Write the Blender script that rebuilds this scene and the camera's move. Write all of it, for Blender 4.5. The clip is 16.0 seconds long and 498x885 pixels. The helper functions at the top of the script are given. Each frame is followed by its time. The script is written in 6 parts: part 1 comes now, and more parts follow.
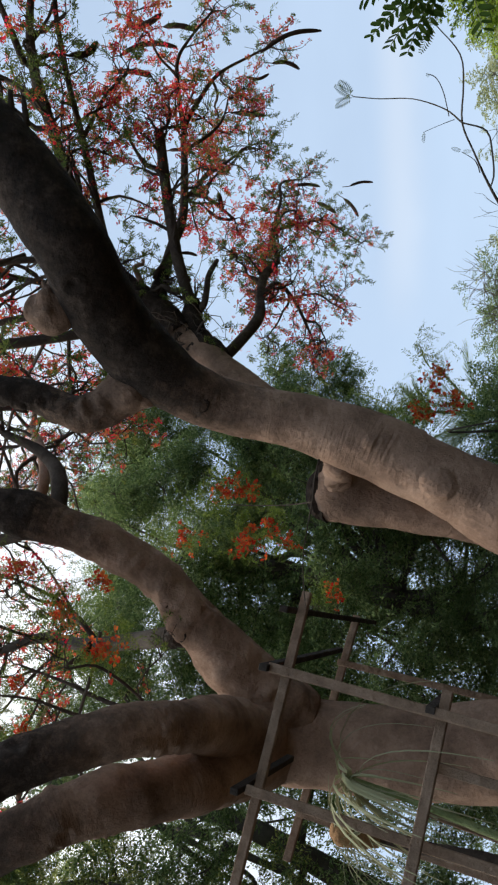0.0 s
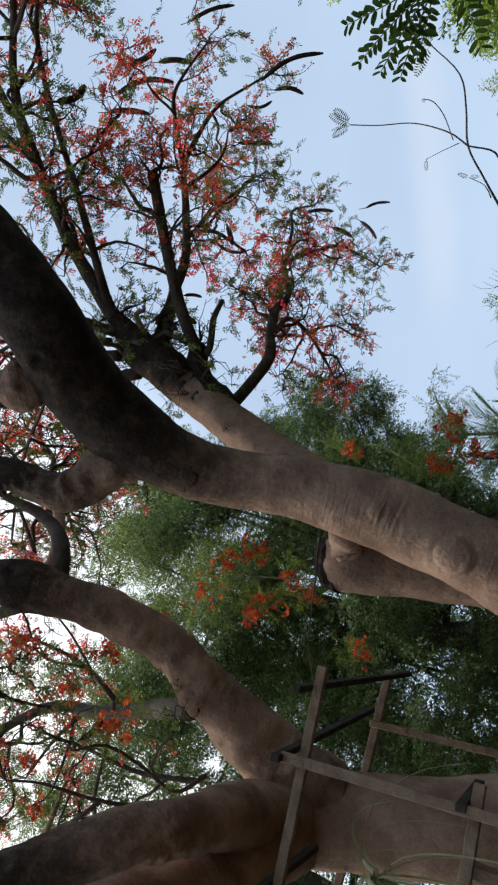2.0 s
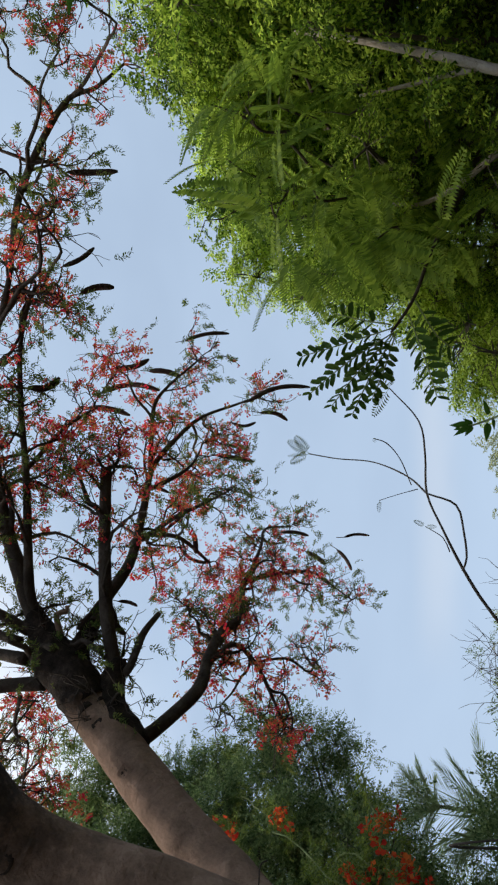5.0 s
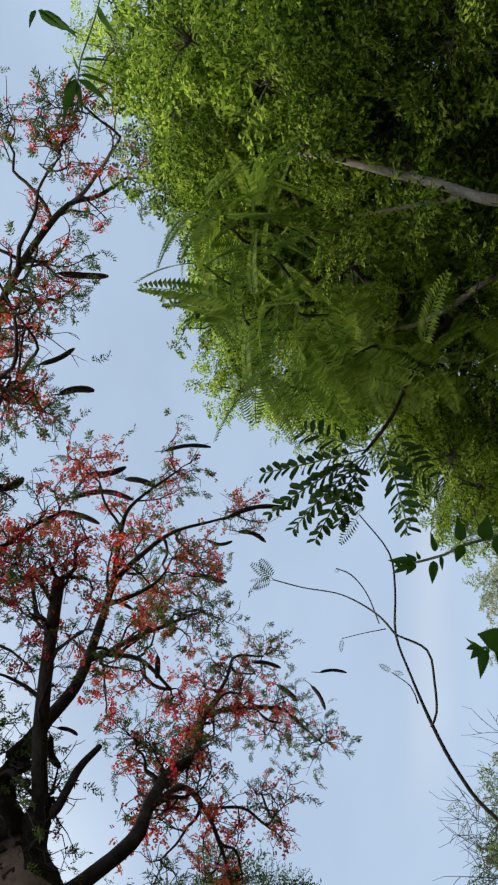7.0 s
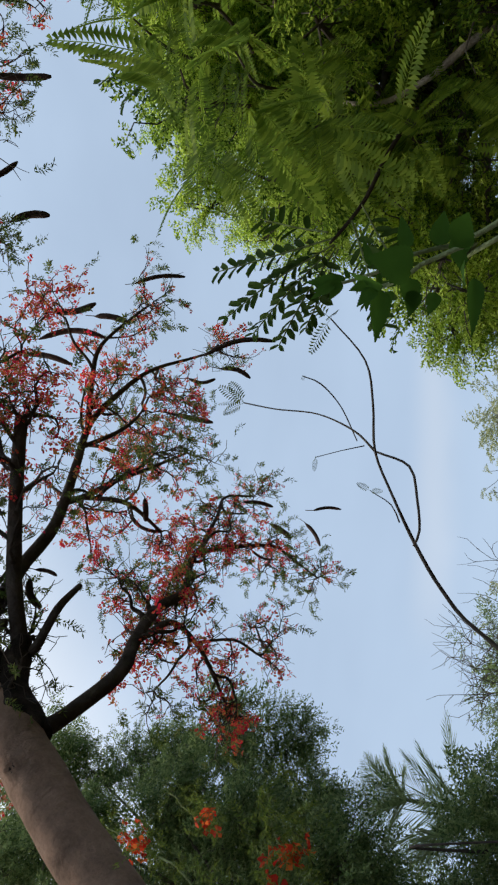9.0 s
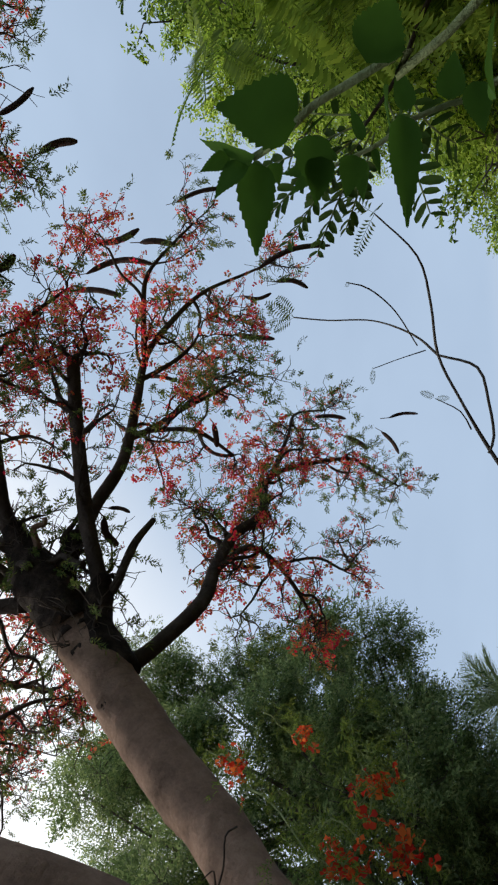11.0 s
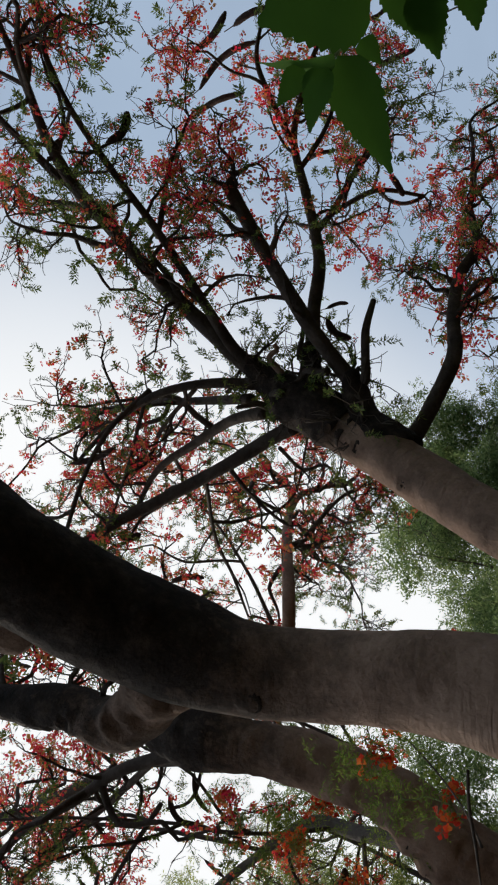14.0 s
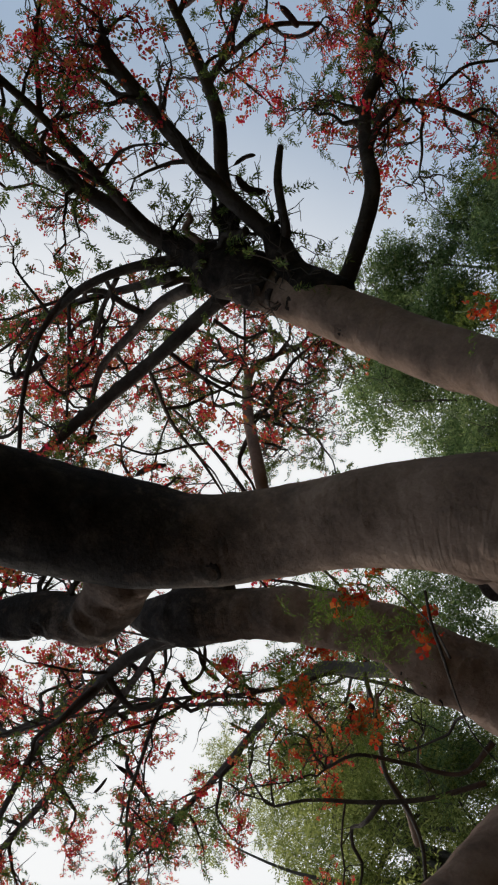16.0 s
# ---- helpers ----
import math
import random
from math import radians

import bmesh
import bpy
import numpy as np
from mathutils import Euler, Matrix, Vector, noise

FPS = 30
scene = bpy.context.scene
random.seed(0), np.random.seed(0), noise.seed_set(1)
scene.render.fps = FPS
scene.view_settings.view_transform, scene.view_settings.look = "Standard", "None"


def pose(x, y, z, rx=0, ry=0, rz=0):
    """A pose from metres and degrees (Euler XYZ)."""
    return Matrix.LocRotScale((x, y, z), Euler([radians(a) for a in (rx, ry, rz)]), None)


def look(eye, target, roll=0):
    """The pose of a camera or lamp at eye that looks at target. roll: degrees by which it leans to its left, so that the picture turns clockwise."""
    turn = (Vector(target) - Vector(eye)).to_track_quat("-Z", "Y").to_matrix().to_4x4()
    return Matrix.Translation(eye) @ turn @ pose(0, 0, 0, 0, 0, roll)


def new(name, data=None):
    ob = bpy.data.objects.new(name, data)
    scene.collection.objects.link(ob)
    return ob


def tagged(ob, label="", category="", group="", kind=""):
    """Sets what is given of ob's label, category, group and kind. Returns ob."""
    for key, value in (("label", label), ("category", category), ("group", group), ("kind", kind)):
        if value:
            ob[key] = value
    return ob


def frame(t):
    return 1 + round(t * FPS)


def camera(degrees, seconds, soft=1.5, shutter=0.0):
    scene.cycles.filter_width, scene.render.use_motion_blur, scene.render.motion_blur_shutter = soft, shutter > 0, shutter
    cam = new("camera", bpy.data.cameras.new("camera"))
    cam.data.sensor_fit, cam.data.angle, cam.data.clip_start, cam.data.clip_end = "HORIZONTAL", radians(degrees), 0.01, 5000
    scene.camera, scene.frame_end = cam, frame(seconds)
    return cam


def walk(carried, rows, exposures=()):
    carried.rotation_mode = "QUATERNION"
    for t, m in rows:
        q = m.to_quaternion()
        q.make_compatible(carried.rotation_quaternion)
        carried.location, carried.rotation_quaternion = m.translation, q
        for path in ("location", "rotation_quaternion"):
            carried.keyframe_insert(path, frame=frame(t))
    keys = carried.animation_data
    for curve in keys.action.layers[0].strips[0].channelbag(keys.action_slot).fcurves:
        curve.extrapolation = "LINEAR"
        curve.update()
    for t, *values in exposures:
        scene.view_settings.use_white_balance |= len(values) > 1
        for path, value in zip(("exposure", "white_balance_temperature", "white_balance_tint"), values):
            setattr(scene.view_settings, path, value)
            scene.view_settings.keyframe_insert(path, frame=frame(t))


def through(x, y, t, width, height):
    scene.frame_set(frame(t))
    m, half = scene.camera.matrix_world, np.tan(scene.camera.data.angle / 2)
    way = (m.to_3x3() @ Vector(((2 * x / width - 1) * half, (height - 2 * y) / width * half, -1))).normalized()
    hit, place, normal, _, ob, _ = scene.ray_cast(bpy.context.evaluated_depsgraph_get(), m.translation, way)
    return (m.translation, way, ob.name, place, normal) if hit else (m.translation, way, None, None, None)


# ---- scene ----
cam = camera(35.91, 16.0, 2.2)
PATH = [
    (0, (0.0, 0.001, 1.6), (0.0, 1.767, 2.539), -84.00),
    (0.5, (0.11, 0.098, 1.599), (0.125, 1.855, 2.555), -84.36),
    (1, (0.218, 0.187, 1.581), (0.207, 1.931, 2.56), -84.94),
    (1.5, (0.244, 0.245, 1.579), (0.235, 1.975, 2.583), -86.11),
    (2, (0.235, 0.333, 1.58), (0.265, 2.042, 2.62), -87.29),
    (2.5, (0.254, 0.443, 1.57), (0.36, 2.129, 2.641), -88.53),
    (3, (0.301, 0.531, 1.575), (0.513, 2.195, 2.664), -89.58),
    (3.5, (0.379, 0.633, 1.577), (0.71, 2.268, 2.68), -90.30),
    (4, (0.422, 0.685, 1.568), (0.919, 2.287, 2.657), -91.58),
    (4.5, (0.438, 0.764, 1.566), (1.077, 2.329, 2.635), -91.95),
    (5, (0.481, 0.911, 1.555), (1.264, 2.429, 2.595), -92.17),
    (5.2, (0.5, 0.959, 1.545), (1.353, 2.459, 2.556), -92.48),
    (7.3, (0.636, 1.189, 1.553), (1.686, 2.545, 2.581), -93.09),
    (7.5, (0.646, 1.206, 1.561), (1.674, 2.568, 2.603), -93.01),
    (8, (0.663, 1.288, 1.567), (1.599, 2.707, 2.622), -91.59),
    (8.5, (0.667, 1.44, 1.577), (1.485, 2.936, 2.622), -89.56),
    (8.7, (0.668, 1.502, 1.589), (1.435, 3.033, 2.623), -88.76),
    (10.8, (0.747, 1.706, 1.594), (1.243, 3.247, 2.768), -90.06),
    (11, (0.769, 1.728, 1.604), (1.245, 3.245, 2.817), -90.71),
    (11.5, (0.786, 1.732, 1.602), (1.197, 3.189, 2.909), -91.81),
    (12, (0.791, 1.712, 1.611), (1.117, 3.096, 3.017), -92.89),
    (12.5, (0.794, 1.716, 1.615), (1.027, 3.03, 3.103), -94.24),
    (13, (0.81, 1.735, 1.624), (0.951, 2.981, 3.182), -96.53),
    (13.5, (0.822, 1.739, 1.624), (0.854, 2.915, 3.242), -98.57),
    (14, (0.835, 1.754, 1.623), (0.762, 2.874, 3.279), -99.96),
    (14.5, (0.822, 1.792, 1.624), (0.66, 2.879, 3.296), -100.48),
    (15, (0.789, 1.834, 1.627), (0.549, 2.91, 3.295), -100.40),
    (15.5, (0.776, 1.855, 1.616), (0.467, 2.935, 3.271), -99.74),
    (16, (0.751, 1.873, 1.61), (0.367, 2.951, 3.25), -98.15),
]
EXPOSURES = [(0, 0.22, 7100, 12), (2.5, 0.15, 7100, 12), (5, 0.03, 7100, 12), (8, 0.0, 7100, 12), (11, -0.06, 7100, 12), (13, -0.26, 7100, 12), (16, -0.46, 7100, 12)]
walk(cam, [(t, look(eye, target, roll)) for t, eye, target, roll in PATH], EXPOSURES)

# ---------------------------------------------------------------- light
SUN_UP, SUN_AROUND = 60.0, -100.0  # degrees; around: from +y towards +x
world = bpy.data.worlds.new("sky")
scene.world = world
world.use_nodes = True
wn, wl = world.node_tree.nodes, world.node_tree.links
wn.clear()
sky = wn.new("ShaderNodeTexSky")
sky.sky_type = "NISHITA"
sky.sun_disc = False
sky.sun_elevation = radians(SUN_UP)
sky.sun_rotation = radians(SUN_AROUND)
sky.air_density, sky.dust_density, sky.ozone_density = 1.0, 1.1, 2.0
w_co = wn.new("ShaderNodeTexCoord")
w_map = wn.new("ShaderNodeMapping")
w_map.inputs["Scale"].default_value = (1.2, 1.2, 2.6)
w_noise = wn.new("ShaderNodeTexNoise")
w_noise.inputs["Scale"].default_value = 1.7
w_noise.inputs["Detail"].default_value = 4.0
w_ramp = wn.new("ShaderNodeMapRange")
w_ramp.inputs["From Min"].default_value, w_ramp.inputs["From Max"].default_value = 0.3, 0.7
w_ramp.inputs["To Min"].default_value, w_ramp.inputs["To Max"].default_value = 0.66, 0.88
w_mix = wn.new("ShaderNodeMix")
w_mix.data_type = "RGBA"
w_mix.inputs[7].default_value = (4.8, 6.55, 9.0, 1)  # thin high cloud
w_dot = wn.new("ShaderNodeVectorMath")  # bright haze on the sun's side of the sky
w_dot.operation = "DOT_PRODUCT"
w_dot.inputs[1].default_value = (-0.55, 0.1, 0.83)
w_halo = wn.new("ShaderNodeMapRange")
w_halo.interpolation_type = "SMOOTHSTEP"
w_halo.inputs["From Min"].default_value, w_halo.inputs["From Max"].default_value = 0.5, 0.82
w_halo.inputs["To Min"].default_value, w_halo.inputs["To Max"].default_value = 0.0, 0.88
w_mix2 = wn.new("ShaderNodeMix")
w_mix2.data_type = "RGBA"
w_mix2.inputs[7].default_value = (11.6, 12.4, 13.2, 1)
w_back = wn.new("ShaderNodeBackground")
w_back.inputs["Strength"].default_value = 0.11
w_out = wn.new("ShaderNodeOutputWorld")
wl.new(w_co.outputs["Generated"], w_map.inputs["Vector"])
wl.new(w_map.outputs[0], w_noise.inputs["Vector"])
wl.new(w_noise.outputs["Fac"], w_ramp.inputs["Value"])
wl.new(w_ramp.outputs[0], w_mix.inputs[0])
wl.new(sky.outputs[0], w_mix.inputs[6])
wl.new(w_co.outputs["Generated"], w_dot.inputs[0])
wl.new(w_dot.outputs["Value"], w_halo.inputs["Value"])
wl.new(w_halo.outputs[0], w_mix2.inputs[0])
wl.new(w_mix.outputs[2], w_mix2.inputs[6])
w_sep = wn.new("ShaderNodeSeparateXYZ")  # one soft white streak of cloud low over the garden
wl.new(w_map.outputs[0], w_sep.inputs[0])
w_band = wn.new("ShaderNodeMapRange")
w_band.interpolation_type = "SMOOTHSTEP"
w_bend = wn.new("ShaderNodeMath")
w_bend.operation = "MULTIPLY_ADD"
w_bend.inputs[1].default_value = 0.22
wl.new(w_noise.outputs["Fac"], w_bend.inputs[0])
wl.new(w_sep.outputs["Z"], w_bend.inputs[2])
w_off = wn.new("ShaderNodeMath")
w_off.operation = "SUBTRACT"
w_off.inputs[1].default_value = 0.30 * 2.6 + 0.11
wl.new(w_bend.outputs[0], w_off.inputs[0])
w_abs = wn.new("ShaderNodeMath")
w_abs.operation = "ABSOLUTE"
wl.new(w_off.outputs[0], w_abs.inputs[0])
w_band.inputs["From Min"].default_value, w_band.inputs["From Max"].default_value = 0.0, 0.09
w_band.inputs["To Min"].default_value, w_band.inputs["To Max"].default_value = 0.2, 0.0
wl.new(w_abs.outputs[0], w_band.inputs["Value"])
w_near = wn.new("ShaderNodeVectorMath")
w_near.operation = "DOT_PRODUCT"
w_near.inputs[1].default_value = (0.38, 0.88, 0.29)
wl.new(w_co.outputs["Generated"], w_near.inputs[0])
w_end = wn.new("ShaderNodeMapRange")
w_end.interpolation_type = "SMOOTHSTEP"
w_end.inputs["From Min"].default_value, w_end.inputs["From Max"].default_value = 0.97, 0.998
wl.new(w_near.outputs["Value"], w_end.inputs["Value"])
w_gain = wn.new("ShaderNodeMath")
w_gain.operation = "MULTIPLY"
wl.new(w_band.outputs[0], w_gain.inputs[0])
wl.new(w_end.outputs[0], w_gain.inputs[1])
w_mix3 = wn.new("ShaderNodeMix")
w_mix3.data_type = "RGBA"
w_mix3.inputs[7].default_value = (7.6, 8.2, 9.0, 1)
wl.new(w_gain.outputs[0], w_mix3.inputs[0])
wl.new(w_mix2.outputs[2], w_mix3.inputs[6])
wl.new(w_mix3.outputs[2], w_back.inputs["Color"])
wl.new(w_back.outputs[0], w_out.inputs["Surface"])

sun_data = bpy.data.lights.new("sun", "SUN")
sun_data.energy, sun_data.angle, sun_data.color = 2.8, radians(18), (1.0, 0.95, 0.88)
sun = new("sun", sun_data)
_a, _e = radians(SUN_AROUND), radians(SUN_UP)
SUN_DIR = Vector((math.sin(_a) * math.cos(_e), math.cos(_a) * math.cos(_e), math.sin(_e)))
sun.matrix_world = look(SUN_DIR * 60, (0, 0, 0))


# ---------------------------------------------------------------- materials
def material(name, rough=0.7, spec=0.3):
    m = bpy.data.materials.new(name)
    m.use_nodes = True
    n, l = m.node_tree.nodes, m.node_tree.links
    b = n["Principled BSDF"]
    b.inputs["Roughness"].default_value = rough
    b.inputs["Specular IOR Level"].default_value = spec
    return m, n, l, b


def ramp(n, stops):
    r = n.new("ShaderNodeValToRGB")
    e = r.color_ramp.elements
    while len(e) < len(stops):
        e.new(0.5)
    for el, (p, c) in zip(e, stops):
        el.position, el.color = p, (*c, 1)
    return r


def noise_tex(n, l, vec, scale, detail=4.0, rough=0.55):
    t = n.new("ShaderNodeTexNoise")
    t.inputs["Scale"].default_value, t.inputs["Detail"].default_value, t.inputs["Roughness"].default_value = scale, detail, rough
    l.new(vec, t.inputs["Vector"])
    return t


def bark(name, dark, mid, light, rings=0.8, scale=1.0, shade_crust=None):
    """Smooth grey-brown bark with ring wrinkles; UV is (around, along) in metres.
    The last pair: where along the limb blackish shade and rough crust, put into the colour, take over, over what
    length."""
    m, n, l, b = material(name, 0.85, 0.15)
    co, uv = n.new("ShaderNodeTexCoord"), n.new("ShaderNodeUVMap")
    big = noise_tex(n, l, co.outputs["Object"], 4.0 * scale, 6, 0.6)
    fine = noise_tex(n, l, co.outputs["Object"], 55.0 * scale, 6, 0.7)
    stretch = n.new("ShaderNodeMapping")
    stretch.inputs["Scale"].default_value = (5.0, 48.0, 1.0)
    l.new(uv.outputs[0], stretch.inputs["Vector"])
    ring = noise_tex(n, l, stretch.outputs[0], 1.0, 3, 0.6)
    ring.inputs["Distortion"].default_value = 0.4
    patch = noise_tex(n, l, co.outputs["Object"], 2.6, 3)
    mix = n.new("ShaderNodeMix")
    mix.data_type = "FLOAT"
    mix.inputs[0].default_value = 0.24
    l.new(big.outputs["Fac"], mix.inputs[2])
    l.new(fine.outputs["Fac"], mix.inputs[3])
    cr = ramp(n, [(0.32, dark), (0.5, mid), (0.66, light)])
    l.new(mix.outputs[0], cr.inputs[0])
    gate = n.new("ShaderNodeMapRange")
    gate.inputs["From Min"].default_value, gate.inputs["From Max"].default_value = 0.52, 0.7
    gate.inputs["To Min"].default_value = 0.0
    l.new(patch.outputs["Fac"], gate.inputs["Value"])
    mul = n.new("ShaderNodeMath")
    mul.operation = "MULTIPLY"
    l.new(ring.outputs["Fac"], mul.inputs[0])
    l.new(gate.outputs[0], mul.inputs[1])
    # darker ring creases and small dark pores
    crease = n.new("ShaderNodeMapRange")
    crease.inputs["From Min"].default_value, crease.inputs["From Max"].default_value = 0.30, 0.42
    crease.inputs["To Min"].default_value, crease.inputs["To Max"].default_value = 0.38, 0.0
    l.new(ring.outputs["Fac"], crease.inputs["Value"])
    crease_gate = n.new("ShaderNodeMath")
    crease_gate.operation = "MULTIPLY"
    l.new(crease.outputs[0], crease_gate.inputs[0])
    l.new(gate.outputs[0], crease_gate.inputs[1])
    crease_mix = n.new("ShaderNodeMix")
    crease_mix.data_type = "RGBA"
    crease_mix.inputs[7].default_value = (dark[0] * 0.5, dark[1] * 0.5, dark[2] * 0.5, 1)
    l.new(crease_gate.outputs[0], crease_mix.inputs[0])
    l.new(cr.outputs[0], crease_mix.inputs[6])
    pore = n.new("ShaderNodeTexVoronoi")
    pore.inputs["Scale"].default_value = 26.0 * scale
    l.new(co.outputs["Object"], pore.inputs["Vector"])
    spot = n.new("ShaderNodeMapRange")
    spot.inputs["From Min"].default_value, spot.inputs["From Max"].default_value = 0.06, 0.2
    spot.inputs["To Min"].default_value, spot.inputs["To Max"].default_value = 0.28, 0.0
    l.new(pore.outputs["Distance"], spot.inputs["Value"])
    dots = n.new("ShaderNodeMix")
    dots.data_type = "RGBA"
    dots.inputs[7].default_value = (*dark, 1)
    l.new(spot.outputs[0], dots.inputs[0])
    l.new(crease_mix.outputs[2], dots.inputs[6])
    skin = dots.outputs[2]
    # near-black shade of the upper limb, with some rough crust, painted into the colour
    if shade_crust:
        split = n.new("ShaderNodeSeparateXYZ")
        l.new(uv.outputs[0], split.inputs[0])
        mottle = noise_tex(n, l, co.outputs["Object"], 13.0, 8, 0.75)
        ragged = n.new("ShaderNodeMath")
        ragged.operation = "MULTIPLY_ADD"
        ragged.inputs[1].default_value = shade_crust[1] * 2.4
        l.new(mottle.outputs["Fac"], ragged.inputs[0])
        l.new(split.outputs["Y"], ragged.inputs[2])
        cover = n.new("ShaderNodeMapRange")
        first = shade_crust[0] + shade_crust[1] * 1.2
        cover.inputs["From Min"].default_value, cover.inputs["From Max"].default_value = first - 0.4 * shade_crust[1], first + 0.6 * shade_crust[1]
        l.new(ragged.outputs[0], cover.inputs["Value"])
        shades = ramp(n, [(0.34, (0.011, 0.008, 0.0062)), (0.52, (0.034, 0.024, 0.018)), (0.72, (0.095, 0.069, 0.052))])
        l.new(mottle.outputs["Fac"], shades.inputs[0])
        shade_mix = n.new("ShaderNodeMix")
        shade_mix.data_type = "RGBA"
        l.new(cover.outputs[0], shade_mix.inputs[0])
        l.new(skin, shade_mix.inputs[6])
        l.new(shades.outputs[0], shade_mix.inputs[7])
        skin = shade_mix.outputs[2]
    l.new(skin, b.inputs["Base Color"])
    add = n.new("ShaderNodeMath")
    add.operation = "MULTIPLY_ADD"
    add.inputs[1].default_value = rings * 1.6
    l.new(mul.outputs[0], add.inputs[0])
    l.new(fine.outputs["Fac"], add.inputs[2])
    swell = noise_tex(n, l, co.outputs["Object"], 15.0 * scale, 3, 0.5)
    uneven = n.new("ShaderNodeMath")
    uneven.operation = "MULTIPLY_ADD"
    uneven.inputs[1].default_value = 1.8
    l.new(swell.outputs["Fac"], uneven.inputs[0])
    l.new(add.outputs[0], uneven.inputs[2])
    bump = n.new("ShaderNodeBump")
    bump.inputs["Strength"].default_value, bump.inputs["Distance"].default_value = 0.75, 0.012
    l.new(uneven.outputs[0], bump.inputs["Height"])
    l.new(bump.outputs[0], b.inputs["Normal"])
    return m


def leafy(name, stops, through=0.35, rough=0.6, spec=0.12):
    """Leaves: each one a shade of its own, some light passing through."""
    m, n, l, b = material(name, rough, spec)
    geo = n.new("ShaderNodeNewGeometry")
    co = n.new("ShaderNodeTexCoord")
    cl = noise_tex(n, l, co.outputs["Object"], 1.6, 3)
    mix = n.new("ShaderNodeMix")
    mix.data_type = "FLOAT"
    mix.inputs[0].default_value = 0.45
    l.new(geo.outputs["Random Per Island"], mix.inputs[2])
    l.new(cl.outputs["Fac"], mix.inputs[3])
    cr = ramp(n, stops)
    l.new(mix.outputs[0], cr.inputs[0])
    l.new(cr.outputs[0], b.inputs["Base Color"])
    tr = n.new("ShaderNodeBsdfTranslucent")
    l.new(cr.outputs[0], tr.inputs["Color"])
    ms = n.new("ShaderNodeMixShader")
    ms.inputs[0].default_value = through
    l.new(b.outputs[0], ms.inputs[1])
    l.new(tr.outputs[0], ms.inputs[2])
    l.new(ms.outputs[0], n["Material Output"].inputs["Surface"])
    return m


BARK_TONES = (0.122, 0.077, 0.053), (0.29, 0.184, 0.128), (0.445, 0.296, 0.212)
BARK = bark("grey_brown_bark", *BARK_TONES)
# barks whose upper part is darkened: shade and rough crust in the colour
BARK_LIMB = bark("limb_bark_shade_crust_above", *BARK_TONES, shade_crust=(1.3, 0.5))
BARK_HEAD = bark("head_bark_shade_crust_above", *BARK_TONES, shade_crust=(2.6, 0.22))
BARK_OLD = bark("old_limb_bark_shade_crust_above", *BARK_TONES, shade_crust=(1.6, 0.6))
BARK_FORK = bark("fork_bark_shade_crust_above", *BARK_TONES, shade_crust=(1.75, 0.4))
BARK_SIDE = bark("side_limb_bark_shade_crust_above", *BARK_TONES, 1.1, 1.6, (0.25, 0.5))
# dark all along: shade on the heads put into the colour; also dark knots
BARK_DARK = bark("dark_shade_crust_bark", *BARK_TONES, 1.1, 1.6, (-1.0, 0.3))
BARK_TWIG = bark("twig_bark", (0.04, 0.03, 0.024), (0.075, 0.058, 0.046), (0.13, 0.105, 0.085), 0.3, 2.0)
BARK_FAR = bark("far_bark", (0.06, 0.05, 0.042), (0.11, 0.095, 0.08), (0.17, 0.15, 0.125), 0.2)
BARK_PALE = bark("pale_branch_bark", (0.24, 0.2, 0.165), (0.38, 0.33, 0.28), (0.5, 0.45, 0.39), 0.3, 2.0)
WOOD = bark("weathered_board", (0.14, 0.094, 0.064), (0.265, 0.182, 0.126), (0.39, 0.28, 0.2), 0.15, 2.0)
POD = bark("dry_pod", (0.04, 0.024, 0.02), (0.065, 0.04, 0.033), (0.09, 0.056, 0.046), 0.3, 3.0)
PETAL = leafy("scarlet_petal", [(0.24, (0.72, 0.03, 0.075)), (0.42, (0.84, 0.06, 0.075)), (0.54, (0.8, 0.17, 0.07)), (0.66, (0.58, 0.25, 0.08)), (0.8, (0.3, 0.24, 0.08))], 0.62, 0.6, 0.2)
PETAL_OPEN = leafy("orange_red_petal", [(0.2, (0.6, 0.03, 0.025)), (0.5, (0.75, 0.09, 0.035)), (0.8, (0.85, 0.24, 0.06))], 0.66, 0.6, 0.2)
FROND = leafy("feathery_leaf", [(0.25, (0.06, 0.1, 0.03)), (0.55, (0.13, 0.19, 0.05)), (0.8, (0.26, 0.27, 0.075))], 0.5)
LEAF_DARK = leafy("deep_green_leaf", [(0.25, (0.085, 0.14, 0.05)), (0.55, (0.18, 0.26, 0.095)), (0.8, (0.33, 0.4, 0.16))], 0.6, 0.45, 0.35)
LEAF_OLIVE = leafy("yellow_green_leaf", [(0.25, (0.14, 0.17, 0.05)), (0.5, (0.3, 0.34, 0.1)), (0.78, (0.5, 0.52, 0.18))], 0.65)
LEAF_LIGHT = leafy("bright_green_leaf", [(0.28, (0.042, 0.09, 0.013)), (0.48, (0.155, 0.275, 0.036)), (0.68, (0.47, 0.62, 0.09))], 0.64)
# rim leaves of the overhead tree, the sky's light put into their colour
LEAF_RIM_LIT = leafy("sky_lit_rim_leaf", [(0.28, (0.16, 0.27, 0.03)), (0.48, (0.44, 0.6, 0.075)), (0.68, (0.68, 0.82, 0.16))], 0.76)
LEAF_PALE = leafy("pale_green_leaf", [(0.25, (0.2, 0.24, 0.11)), (0.55, (0.36, 0.4, 0.2)), (0.8, (0.54, 0.56, 0.34))], 0.5)
LEAF_HANGING = leafy("hanging_frond_leaf", [(0.2, (0.1, 0.18, 0.024)), (0.5, (0.2, 0.31, 0.042)), (0.8, (0.34, 0.46, 0.066))], 0.62, 0.5, 0.2)
